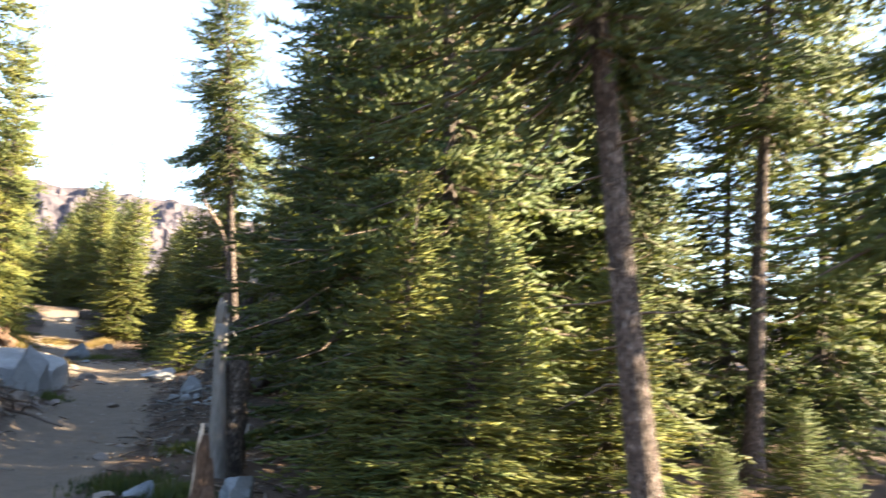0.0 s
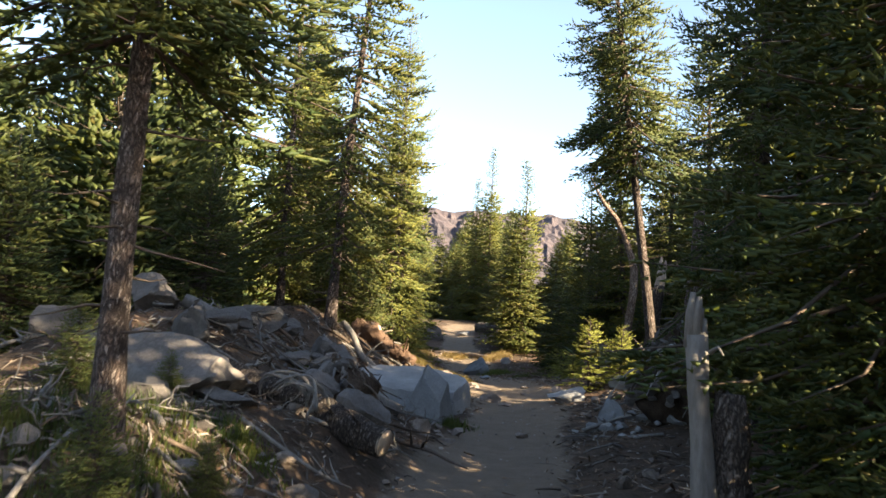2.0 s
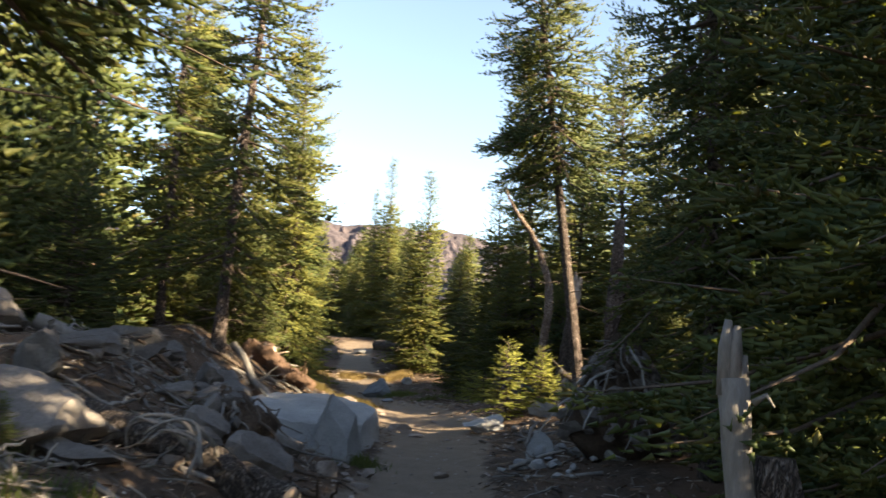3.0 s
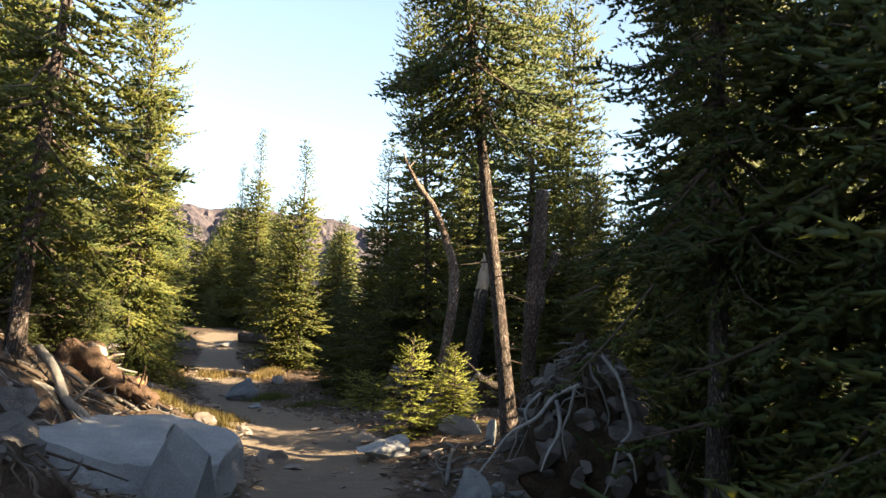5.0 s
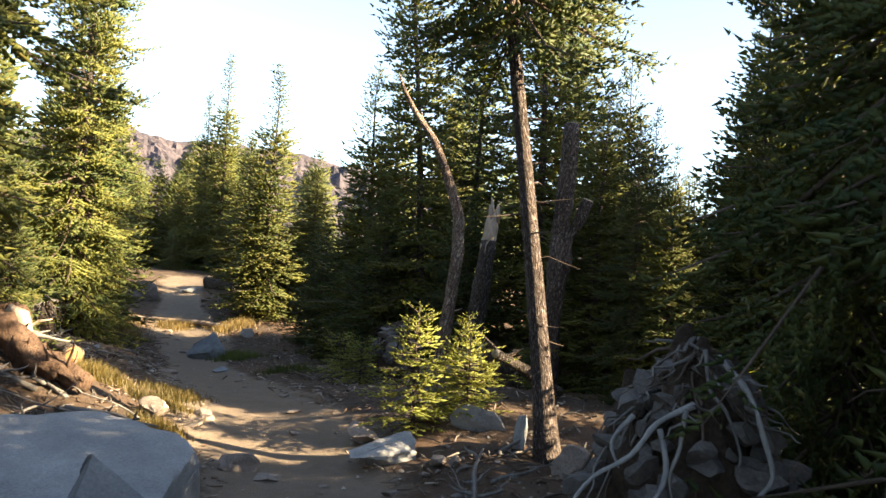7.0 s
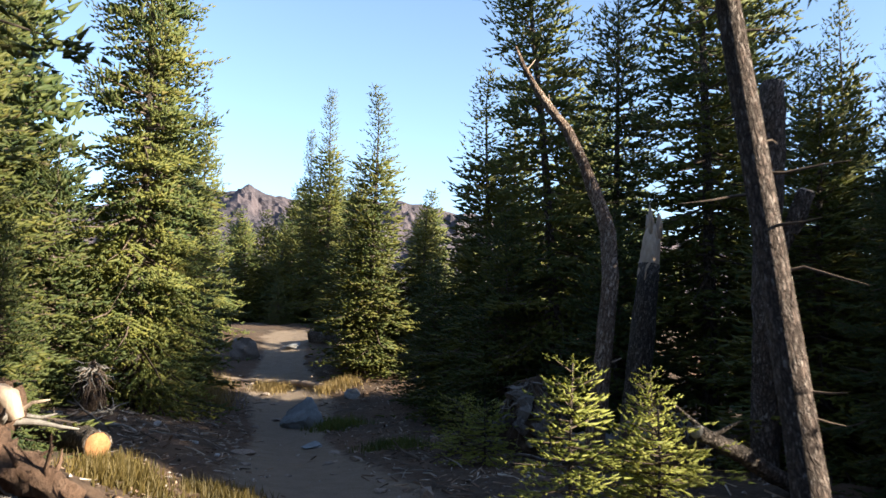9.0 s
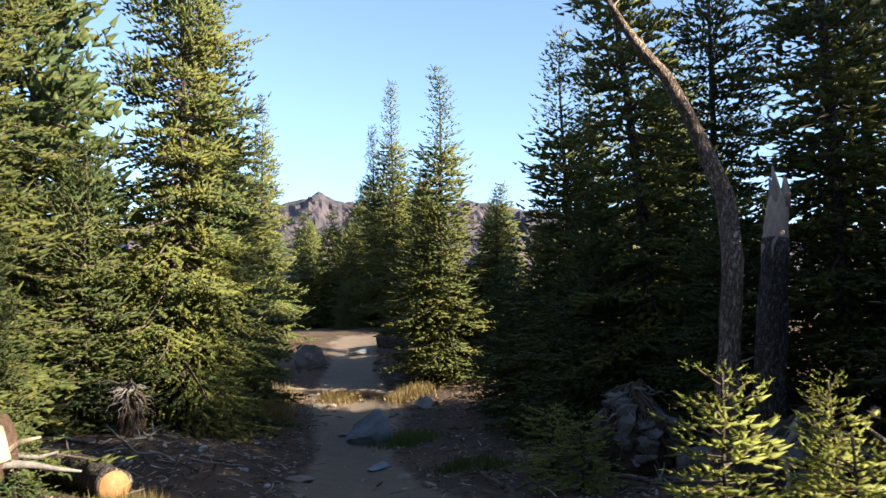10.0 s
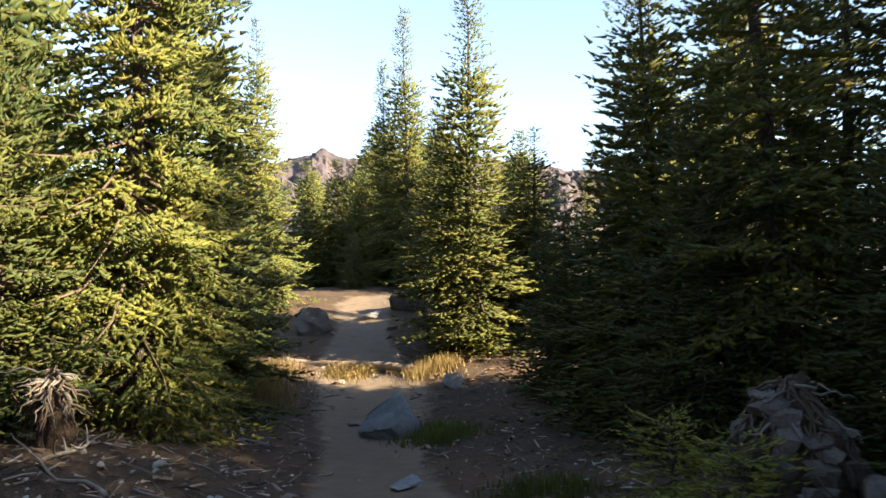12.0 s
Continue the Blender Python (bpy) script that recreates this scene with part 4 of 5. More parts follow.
def torn_stump():
    """Torn stump with a lit pale face and root arms."""
    root = new("tree_stump")
    x, y = -8.15, 14.2
    g = gz(x, y)
    v, f = tube([Vector((x - 0.35, y - 0.1, g - 0.1)), Vector((x - 0.18, y, g + 0.18)), Vector((x, y, g + 0.33)), Vector((x + 0.12, y, g + 0.38))], [0.30, 0.27, 0.20, 0.11], 12, True, 0.35)
    mesh_object("trunk", v, f, ROT_WOOD, root)
    v, f = tube([Vector((x + 0.02, y - 0.08, g + 0.42)), Vector((x + 0.15, y - 0.07, g + 0.36)), Vector((x + 0.20, y - 0.05, g + 0.22))], [0.05, 0.085, 0.04], 10, True, 0.8)
    mesh_object("bare_wood", v, f, PALE_WOOD, root)
    rng = random.Random(2)
    for k in range(7):
        a = -1.2 + k * 0.5
        p = Vector((x, y, g + 0.2))
        e = p + Vector((math.cos(a) * rng.uniform(0.3, 0.7), math.sin(a) * 0.5 - 0.1, rng.uniform(-0.25, 0.15)))
        v, f = tube(bend(p, e, 6, 0.03, rng), [0.04, 0.032, 0.026, 0.02, 0.013, 0.006], 6, True, 0.2)
        mesh_object("root", v, f, PALE_WOOD if k % 3 == 0 else GREY_WOOD, root)
    tagged(root, "torn reddish stump with a pale sunlit face", "stump")


torn_stump()


# ---- rocks ----
def rock_mesh(seed, planes=16, subdiv=3, rough_=0.05):
    """An angular boulder: a ball cut back by planes, then roughened."""
    rng = random.Random(seed)
    bm = bmesh.new()
    bmesh.ops.create_icosphere(bm, subdivisions=subdiv, radius=1.0)
    cuts = []
    for _ in range(planes):
        n = Vector((rng.gauss(0, 1), rng.gauss(0, 1), rng.gauss(0, 1))).normalized()
        cuts.append((n, rng.uniform(0.34, 0.66)))
    for v in bm.verts:
        for n, d in cuts:
            e = v.co.dot(n) - d
            if e > 0:
                v.co -= n * e
    off = Vector((seed * 3.1, seed * 1.7, 0))
    for v in bm.verts:
        v.co += v.co.normalized() * (noise.fractal(v.co * 2.6 + off, 0.75, 2.1, 5) * rough_)
    me = bpy.data.meshes.new("rock")
    bm.to_mesh(me)
    bm.free()
    me.shade_smooth()
    me.set_sharp_from_angle(angle=radians(24))
    return me


BIG_ROCKS = [rock_mesh(s, 15, 4, 0.085) for s in (1, 2, 3, 4)]
ROUND_ROCK = rock_mesh(7, 6, 4, 0.10)
SMALL_ROCKS = [rock_mesh(s, 13, 2, 0.04) for s in range(10, 20)]
MATERIAL_ROCKS = {}


def rock(name, mesh, x, y, size, mat, turn=0.0, tilt=0.0, sink=0.25, label="", group="", lift=0.0):
    key = (mesh.name, mat.name)
    if key not in MATERIAL_ROCKS:
        me = mesh.copy()
        me.materials.clear()
        me.materials.append(mat)
        MATERIAL_ROCKS[key] = me
    ob = new(name, MATERIAL_ROCKS[key])
    sx, sy, sz = size
    ob.matrix_basis = pose(x, y, gz(x, y) + sz * (1 - 2 * sink) * 0.62 + lift, tilt, tilt * 0.6, turn) @ Matrix.Diagonal((sx, sy, sz, 1))
    return tagged(ob, label, "rock", group)


# the flat boulder with the pointed one that leans on it
def cut_rock(name, centre, planes, reach, rough_, mat, label, seed):
    """A boulder cut out of a ball by planes (normal, distance) about its centre, then roughened."""
    bm = bmesh.new()
    bmesh.ops.create_icosphere(bm, subdivisions=5, radius=reach)
    for v in bm.verts:
        for _ in range(2):
            for n, d in planes:
                n = Vector(n).normalized()
                e = v.co.dot(n) - d
                if e > 0:
                    v.co -= n * e
    off = Vector((seed * 3.1, seed * 1.7, 0))
    for v in bm.verts:
        v.co += v.normal * (noise.fractal(v.co * 1.6 + off, 0.8, 2.1, 6) * rough_)
    me = bpy.data.meshes.new(name)
    bm.to_mesh(me)
    bm.free()
    me.shade_smooth()
    me.set_sharp_from_angle(angle=radians(30))
    me.materials.append(mat)
    ob = new(name, me)
    ob.matrix_basis = pose(*centre)
    return tagged(ob, label, "rock")


cut_rock("boulder", (-5.95, 11.65, 0.45), (((0.08, -0.10, 1), 0.32), ((0, 0, -1), 0.40), ((0.97, 0.20, 0.15), 0.68), ((0.8, -0.6, 0.1), 0.82), ((0.25, -1, 0.22), 0.66), ((-0.4, -1, 0.3), 0.72), ((0.2, 1, 0.2), 0.78), ((0.8, 0.7, 0.25), 0.76), ((-1, 0.1, 0.3), 0.95), ((-0.7, 0.8, 0.2), 0.9)), 1.45, 0.045, STONE, "large flat pale grey boulder at the trail's edge", 3)
cut_rock("boulder", (-5.24, 10.72, 0.70), (((0.75, -0.45, 0.75), 0.14), ((-0.7, -0.5, 0.42), 0.16), ((0.1, -1, 0.18), 0.17), ((0.2, 1, 0.5), 0.17), ((0, 0, -1), 0.36), ((1, 0.1, 0.1), 0.19), ((-1, 0.3, 0.05), 0.19), ((-0.1, 0, 1), 0.36)), 0.6, 0.02, STONE, "pointed grey boulder leaning on the flat one", 5)
rock("boulder", BIG_ROCKS[2], -4.85, 9.75, (0.20, 0.18, 0.15), STONE_WARM, 70, 5, 0.25, "small warm brown boulder on the bank")
rock("boulder", BIG_ROCKS[3], -4.45, 13.4, (0.44, 0.30, 0.24), STONE, 15, 3, 0.25, "pale pointed boulder beside the dirt trail")
rock("boulder", BIG_ROCKS[2], -5.48, 13.1, (0.27, 0.22, 0.13), STONE_WARM, 40, 2, 0.35, "flat stone sunk in the dirt trail")
rock("boulder", ROUND_ROCK, -3.36, 11.50, (0.20, 0.18, 0.22), STONE, 80, 0, 0.22, "rounded pale boulder among loose stones")
rock("boulder", BIG_ROCKS[0], -3.72, 13.95, (0.30, 0.17, 0.15), STONE, -12, 2, 0.2, "squared grey stone under the saplings")
rock("boulder", BIG_ROCKS[3], -4.75, 14.0, (0.27, 0.2, 0.16), STONE_WARM, 100, 4, 0.25, "brown rock at the sapling's foot")
rock("boulder", BIG_ROCKS[2], -3.43, 13.55, (0.085, 0.07, 0.25), STONE, 10, 6, 0.2, "upright splinter of grey stone by the trunk")
rock("boulder", BIG_ROCKS[1], -3.05, 13.15, (0.24, 0.2, 0.17), STONE_WARM, 140, 0, 0.2, "grey brown rock by the root plate")
rock("boulder", BIG_ROCKS[0], -5.62, 15.62, (0.22, 0.09, 0.07), STONE_WARM, 120, 0, 0.2, "small reddish stone on the trail's edge")
rock("boulder", ROUND_ROCK, -8.98, 20.75, (0.38, 0.33, 0.31), STONE_BLUE, 20, 0, 0.22, "rounded blue grey boulder beside the trail")
rock("boulder", BIG_ROCKS[3], -7.92, 18.62, (0.24, 0.15, 0.08), STONE_BLUE, 60, 0, 0.3, "flat blue grey stone beside the trail")
rock("boulder", BIG_ROCKS[2], -9.1, 22.75, (0.22, 0.18, 0.16), STONE, 20, 0, 0.25, "grey boulder at the foot of the spire trees")
rock("boulder", BIG_ROCKS[0], -12.65, 25.6, (0.42, 0.36, 0.36), STONE_DARK, 60, 0, 0.2, "brown boulder above the far trail")
rock("boulder", BIG_ROCKS[3], -12.2, 26.8, (0.3, 0.25, 0.16), STONE, 10, 0, 0.3, "pale boulder above the far trail")
rock("boulder", BIG_ROCKS[1], -4.6, 4.0, (0.26, 0.22, 0.2), STONE_BLUE, 10, 0, 0.2, "dark rounded boulder near the red trunk")
rock("boulder", BIG_ROCKS[2], -7.0, 7.0, (0.36, 0.25, 0.25), STONE_DARK, 60, 5, 0.2, "dusty boulder half buried in the mound")
rock("boulder", BIG_ROCKS[0], -6.0, 7.5, (0.40, 0.30, 0.22), STONE_DARK, 150, 4, 0.2, "grey slab lying on the mound")
rock("boulder", BIG_ROCKS[3], -5.9, 8.9, (0.34, 0.24, 0.14), STONE_DARK, 30, 4, 0.25, "grey slab on the slope of the mound")
rock("boulder", BIG_ROCKS[1], -5.7, 9.35, (0.16, 0.14, 0.13), STONE_WARM, 60, 0, 0.2, "reddish rock on the slope of the mound")
rock("boulder", BIG_ROCKS[2], -6.0, 9.8, (0.24, 0.2, 0.2), STONE_WARM, 200, 0, 0.2, "reddish rock on the slope of the mound")
rock("boulder", BIG_ROCKS[0], -8.6, 8.8, (0.5, 0.4, 0.4), STONE_DARK, 200, 0, 0.2, "dark boulder beyond the mound under the firs")
rock("boulder", BIG_ROCKS[3], -9.5, 9.6, (0.5, 0.4, 0.5), STONE_DARK, 20, 0, 0.2, "large dark boulder under the firs")
rock("boulder", BIG_ROCKS[1], -6.55, 13.9, (0.2, 0.16, 0.12), STONE_WARM, 20, 0, 0.2, "pale stone among the heather")
rock("boulder", BIG_ROCKS[3], -1.75, 5.35, (0.17, 0.15, 0.13), STONE_BLUE, 20, 0, 0.2, "dark stone by the stub")
rock("boulder", BIG_ROCKS[0], -1.05, 5.2, (0.3, 0.22, 0.18), STONE_BLUE, 90, 0, 0.2, "dark flat boulder by the stub")

for x, y, sx, sy, sz, turn, mat in ((-5.0, 7.9, 0.34, 0.2, 0.13, 20, STONE_DARK), (-5.5, 7.0, 0.40, 0.26, 0.15, 160, STONE_DARK), (-6.3, 8.3, 0.38, 0.22, 0.16, 60, STONE_DARK), (-5.3, 8.5, 0.26, 0.18, 0.13, 100, STONE_DARK), (-6.6, 9.3, 0.36, 0.24, 0.18, 35, STONE_DARK), (-4.75, 6.6, 0.36, 0.2, 0.12, 150, STONE_DARK), (-6.9, 8.0, 0.3, 0.24, 0.2, 0, STONE_DARK), (-5.9, 6.3, 0.34, 0.26, 0.16, 80, STONE_DARK), (-4.6, 5.7, 0.3, 0.2, 0.1, 10, STONE_DARK), (-7.1, 10.4, 0.3, 0.2, 0.16, 70, STONE_DARK), (-6.5, 10.3, 0.34, 0.2, 0.15, 130, STONE_DARK), (-7.0, 11.4, 0.22, 0.2, 0.16, 30, STONE_DARK)):
    rock("boulder", BIG_ROCKS[int(abs(x * 10)) % 4], x, y, (sx * 1.35, sy * 1.35, sz * 1.3), mat, turn, 6, 0.2, "angular slab half buried in the stony mound", "slabs on the mound")
for x, y, sx, sy, sz, turn in ((-5.3, 6.75, 0.85, 0.6, 0.34, 20), (-5.9, 9.6, 0.62, 0.45, 0.3, 60), (-4.75, 8.3, 0.5, 0.36, 0.24, 100)):
    rock("boulder", BIG_ROCKS[int(turn / 20) % 4], x, y, (sx, sy, sz), STONE_DARK, turn, 5, 0.3, "large dusty grey boulder sunk in the stony mound", "slabs on the mound")
for k in range(46):
    f = random.Random(900 + k)
    y = f.uniform(3.5, 24.0)
    x = float(np.interp(y, TR[:, 1], TR[:, 0])) + f.choice((-1, 1)) * f.uniform(0.15, 0.75)
    w = f.uniform(0.04, 0.13)
    rock("stone", SMALL_ROCKS[k % 10], x, y, (w * 1.4, w, w * 0.5), STONE_WARM, f.uniform(0, 360), 0, 0.42, "flat brown stone trodden into the trail", "stones set in the trail")
rng = random.Random(77)
PLACES = [  # centre x, y, spread x, y, number, size from, to, stones
    (-2.95, 11.3, 0.42, 0.75, 26, 0.05, 0.14, STONE, "loose grey stones beside the trail"),
    (-2.1, 8.4, 0.35, 1.4, 16, 0.04, 0.11, STONE_WARM, "loose stones on the trail's shoulder"),
    (-5.9, 8.5, 0.9, 1.6, 40, 0.05, 0.15, STONE_DARK, "grey stones strewn over the mound"),
    (-5.0, 6.4, 0.7, 1.3, 24, 0.04, 0.12, STONE_WARM, "brown stones strewn over the mound"),
    (-4.9, 10.2, 0.35, 0.9, 14, 0.04, 0.11, STONE_WARM, "stones on the bank below the boulder"),
    (-6.9, 11.2, 0.6, 0.6, 14, 0.05, 0.16, STONE_WARM, "sunlit reddish stones by the fir's foot"),
    (-4.0, 12.9, 0.5, 0.9, 16, 0.03, 0.09, STONE_WARM, "small stones by the trail"),
    (-8.9, 16.9, 0.6, 0.8, 12, 0.03, 0.08, STONE, "small stones in the gravel"),
    (-3.8, 5.3, 0.6, 1.0, 26, 0.04, 0.15, STONE_DARK, "dusty stones below the red trunk"),
    (-11.8, 25.2, 0.8, 1.2, 12, 0.05, 0.15, STONE_WARM, "stones along the far trail"),
]
for cx, cy, sx, sy, n, lo, hi, mat, group in PLACES:
    for i in range(n):
        x, y = cx + rng.gauss(0, 0.6) * sx, cy + rng.gauss(0, 0.6) * sy
        d, _ = trail_distance(np.array(x), np.array(y))
        if d < 0.42:
            continue
        s = lo + (hi - lo) * rng.random() ** 1.8
        rock("stone", SMALL_ROCKS[rng.randrange(10)], x, y, (s * rng.uniform(0.8, 1.4), s, s * rng.uniform(0.55, 0.95)), mat, rng.uniform(0, 360), rng.uniform(-12, 12), 0.25, "small angular " + ("grey" if mat is STONE else "brown") + " stone on the duff", group)


# ---- root plates ----
def root_plate(x, y, height, rx, ry, seed, label, roots, stones, sticks, thin=1.0):
    root = new("root_plate")
    g = gz(x, y)
    rng = random.Random(seed)
    bm = bmesh.new()
    bmesh.ops.create_icosphere(bm, subdivisions=4, radius=1.0)
    for v in bm.verts:
        up = (v.co.z + 1) / 2
        k = 1.0 - 0.72 * up ** 1.1
        n = 1.1 * noise.fractal(v.co * 2.3 + Vector((seed, 0, 0)), 0.8, 2.0, 5)
        v.co = Vector((v.co.x * rx * k * (1 + 0.3 * n), v.co.y * ry * k * (1 + 0.3 * n), -0.15 + (height + 0.15) * up * (1 + 0.12 * n)))
        v.co += Vector((x, y, g))
    me = bpy.data.meshes.new("soil")
    bm.to_mesh(me)
    bm.free()
    me.shade_smooth()
    me.materials.append(SOIL)
    soil = new("soil", me)
    soil.parent = root

    def surface(a, f, out=1.0):
        k = 1.0 - 0.72 * f ** 1.1
        w = math.sqrt(max(0.0, 1 - (2 * f - 1) ** 2)) if f > 0.5 else 1.0
        return Vector((x + math.cos(a) * rx * k * w * out, y + math.sin(a) * ry * k * w * out, g + height * f))
    for i in range(roots):
        a = rng.uniform(-3.3, 0.3)
        f = rng.uniform(0.6, 1.0)
        pts, r0 = [], rng.uniform(0.010, 0.030) * thin
        for k in range(9):
            pts.append(surface(a, max(0.0, f), 1.06 + 0.06 * math.sin(k * 0.9 + i)) + Vector((rng.gauss(0, 0.008), rng.gauss(0, 0.008), 0)))
            a += rng.gauss(0, 0.07)
            f -= rng.uniform(0.03, 0.14)
        pts = smooth_line(pts, 3)
        v, fc = tube(pts, [r0 * (1.05 - k / len(pts)) for k in range(len(pts))], 6, True, 0.25)
        mesh_object("root", v, fc, (GREY_WOOD if i % 3 else PALE_WOOD) if thin > 0.9 else (TWIG_WOOD if i % 4 else GREY_WOOD), root)
    for i in range(sticks):
        a = rng.uniform(-3.3, 0.3)
        p = surface(a, rng.uniform(0.65, 1.0), 1.0)
        d = Vector((math.cos(a + rng.gauss(0, 0.9)), math.sin(a + rng.gauss(0, 0.9)), rng.uniform(-1.6, 0.1))).normalized()
        v, fc = tube(bend(p, p + d * rng.uniform(0.12, 0.34), 6, 0.022, rng), [0.012, 0.010, 0.008, 0.006, 0.004, 0.002], 5)
        mesh_object("rootlet", v, fc, GREY_WOOD if i % 2 else TWIG_WOOD, root)
    for i in range(stones):
        a, f = rng.uniform(-3.3, 0.3), rng.uniform(0.1, 0.9)
        s = rng.uniform(0.05, 0.15)
        mesh = SMALL_ROCKS[rng.randrange(10)]
        key = (mesh.name, STONE_DARK.name)
        if key not in MATERIAL_ROCKS:
            MATERIAL_ROCKS[key] = mesh.copy()
            MATERIAL_ROCKS[key].materials.append(STONE_DARK)
        ob = new("stone", MATERIAL_ROCKS[key])
        p = surface(a, f, 0.98)
        ob.matrix_basis = pose(*p, rng.uniform(0, 90), 0, rng.uniform(0, 360)) @ Matrix.Diagonal((s * 1.3, s, s * 0.8, 1))
        ob.parent = root
    return tagged(root, label, "root plate")


plate = root_plate(-2.53, 11.35, 1.10, 0.62, 0.50, 21, "upturned root plate of dark soil, stones and bleached roots", 9, 78, 70, 0.5)
for r0, line in ((0.014, ((0.10, -0.22, 1.02), (0.20, -0.34, 0.86), (0.29, -0.42, 0.70), (0.31, -0.47, 0.54), (0.22, -0.52, 0.42), (0.17, -0.55, 0.24), (0.12, -0.58, 0.05))),
                 (0.013, ((0.00, -0.32, 0.80), (-0.16, -0.42, 0.70), (-0.30, -0.48, 0.56), (-0.47, -0.52, 0.46), (-0.62, -0.55, 0.30), (-0.70, -0.55, 0.16))),
                 (0.010, ((0.02, -0.22, 1.05), (0.03, -0.34, 0.90), (0.12, -0.42, 0.76), (0.17, -0.48, 0.60), (0.16, -0.50, 0.50))),
                 (0.010, ((-0.10, -0.36, 0.78), (-0.09, -0.46, 0.62), (-0.12, -0.50, 0.46), (-0.10, -0.54, 0.30))),
                 (0.014, ((0.22, -0.52, 0.42), (0.30, -0.55, 0.34), (0.34, -0.55, 0.18))),
                 (0.014, ((-0.16, -0.43, 0.68), (-0.18, -0.50, 0.50), (-0.23, -0.54, 0.34), (-0.24, -0.56, 0.22))),
                 (0.012, ((-0.30, -0.30, 0.72), (-0.38, -0.38, 0.60), (-0.36, -0.44, 0.50)))):
    kink = random.Random(int(r0 * 1e4) + len(line))
    pts = smooth_line([Vector((p[0] + kink.gauss(0, 0.02), p[1] * 0.86, p[2] + kink.gauss(0, 0.012))) + Vector((-2.53, 11.35, gz(-2.53, 11.35))) for p in line], 4)
    v, f = tube(pts, [r0 * (1.15 - 0.8 * k / len(pts)) * kink.uniform(0.8, 1.2) for k in range(len(pts))], 8, True, 0.5)
    mesh_object("root", v, f, GREY_WOOD if r0 < 0.012 else PALE_GREY, plate, "bleached pale root" if r0 > 0.012 else "")
root_plate(-5.32, 18.25, 0.74, 0.46, 0.40, 22, "upturned root plate draped with dry grey rootlets", 38, 26, 34, 0.36)
root_plate(-9.75, 17.15, 0.50, 0.17, 0.15, 23, "grey root base with a tangle of dry twigs", 14, 0, 60, 0.40)
root_plate(-5.35, 8.95, 0.42, 0.55, 0.42, 27, "torn clod of dark red soil with broken roots", 9, 6, 26, 0.6)
root_plate(-4.0, 16.9, 0.55, 0.5, 0.4, 25, "rotten root base at the foot of the dead trunks", 9, 6, 20)


# ---- dead branches and twigs ----
def dead_branch(x, y, length, turn, seed, mat, r=0.014, up=0.02, lift=0.1):
    root = new("dead_branch")
    rng = random.Random(seed)
    a = Vector((x, y, gz(x, y) + up))
    ex, ey = x + math.cos(turn) * length, y + math.sin(turn) * length
    b = Vector((ex, ey, gz(ex, ey) + up + lift * rng.uniform(0.2, 1.2)))
    pts = smooth_line(bend(a, b, 5, 0.03, rng), 2)
    v, f = tube(pts, [r * (1 - 0.085 * k) for k in range(9)], 6, True, 0.15)
    mesh_object("stem", v, f, mat, root)
    for k in range(rng.randrange(2, 5)):
        i = rng.randrange(2, 8)
        d = Vector((rng.gauss(0, 1), rng.gauss(0, 1), rng.uniform(0.0, 1))).normalized()
        v, f = tube(bend(pts[i], pts[i] + d * length * rng.uniform(0.12, 0.3), 5, 0.012, rng), [r * 0.6, r * 0.5, r * 0.4, r * 0.3, r * 0.15], 5)
        mesh_object("twig", v, f, mat, root)
    return tagged(root, "dry " + ("bleached grey" if mat is GREY_WOOD else "brown") + " dead branch lying on the duff", "branch", "dead branches on the ground")


rng = random.Random(31)
for cx, cy, sx, sy, n in ((-6.0, 8.2, 1.1, 2.0, 60), (-5.0, 6.6, 0.8, 1.1, 36), (-4.9, 8.6, 0.5, 0.9, 18), (-7.2, 11.8, 0.6, 0.7, 14), (-6.9, 13.2, 0.6, 0.5, 12), (-3.6, 12.3, 0.5, 1.2, 10), (-2.9, 9.3, 0.5, 1.2, 8), (-3.9, 5.3, 0.7, 0.9, 30), (-9.3, 16.6, 0.6, 0.7, 5), (-4.6, 17.6, 0.7, 0.6, 12), (-9.5, 19.4, 0.9, 1.0, 8), (-6.3, 17.0, 0.6, 0.8, 6)):
    for i in range(n):
        x, y = cx + rng.gauss(0, 0.6) * sx, cy + rng.gauss(0, 0.6) * sy
        d, _ = trail_distance(np.array(x), np.array(y))
        if d < 0.75:
            continue
        dead_branch(x, y, rng.uniform(0.3, 1.0), rng.uniform(0, 6.28), rng.randrange(9999), GREY_WOOD if rng.random() < 0.7 else TWIG_WOOD, rng.uniform(0.007, 0.026))


def curled_roots():
    root = new("curled_roots")
    rng = random.Random(6)
    x, y = -4.55, 7.15
    g = gz(x, y)
    for k in range(9):
        c = Vector((x + rng.gauss(0, 0.16), y + rng.gauss(0, 0.08), g + 0.10))
        R = rng.uniform(0.09, 0.24)
        a0, a1 = rng.uniform(-0.5, 0.6), rng.uniform(2.4, 3.9)
        pts = [c + Vector((R * math.cos(a0 + (a1 - a0) * i / 11), 0.06 * math.sin(i * 0.6 + k), R * math.sin(a0 + (a1 - a0) * i / 11))) for i in range(12)]
        v, f = tube(pts, [0.014 * (1 - 0.05 * i) for i in range(12)], 6, True, 0.2)
        mesh_object("root", v, f, GREY_WOOD, root)
    tagged(root, "looping bleached grey roots beside the fallen log", "roots")


curled_roots()


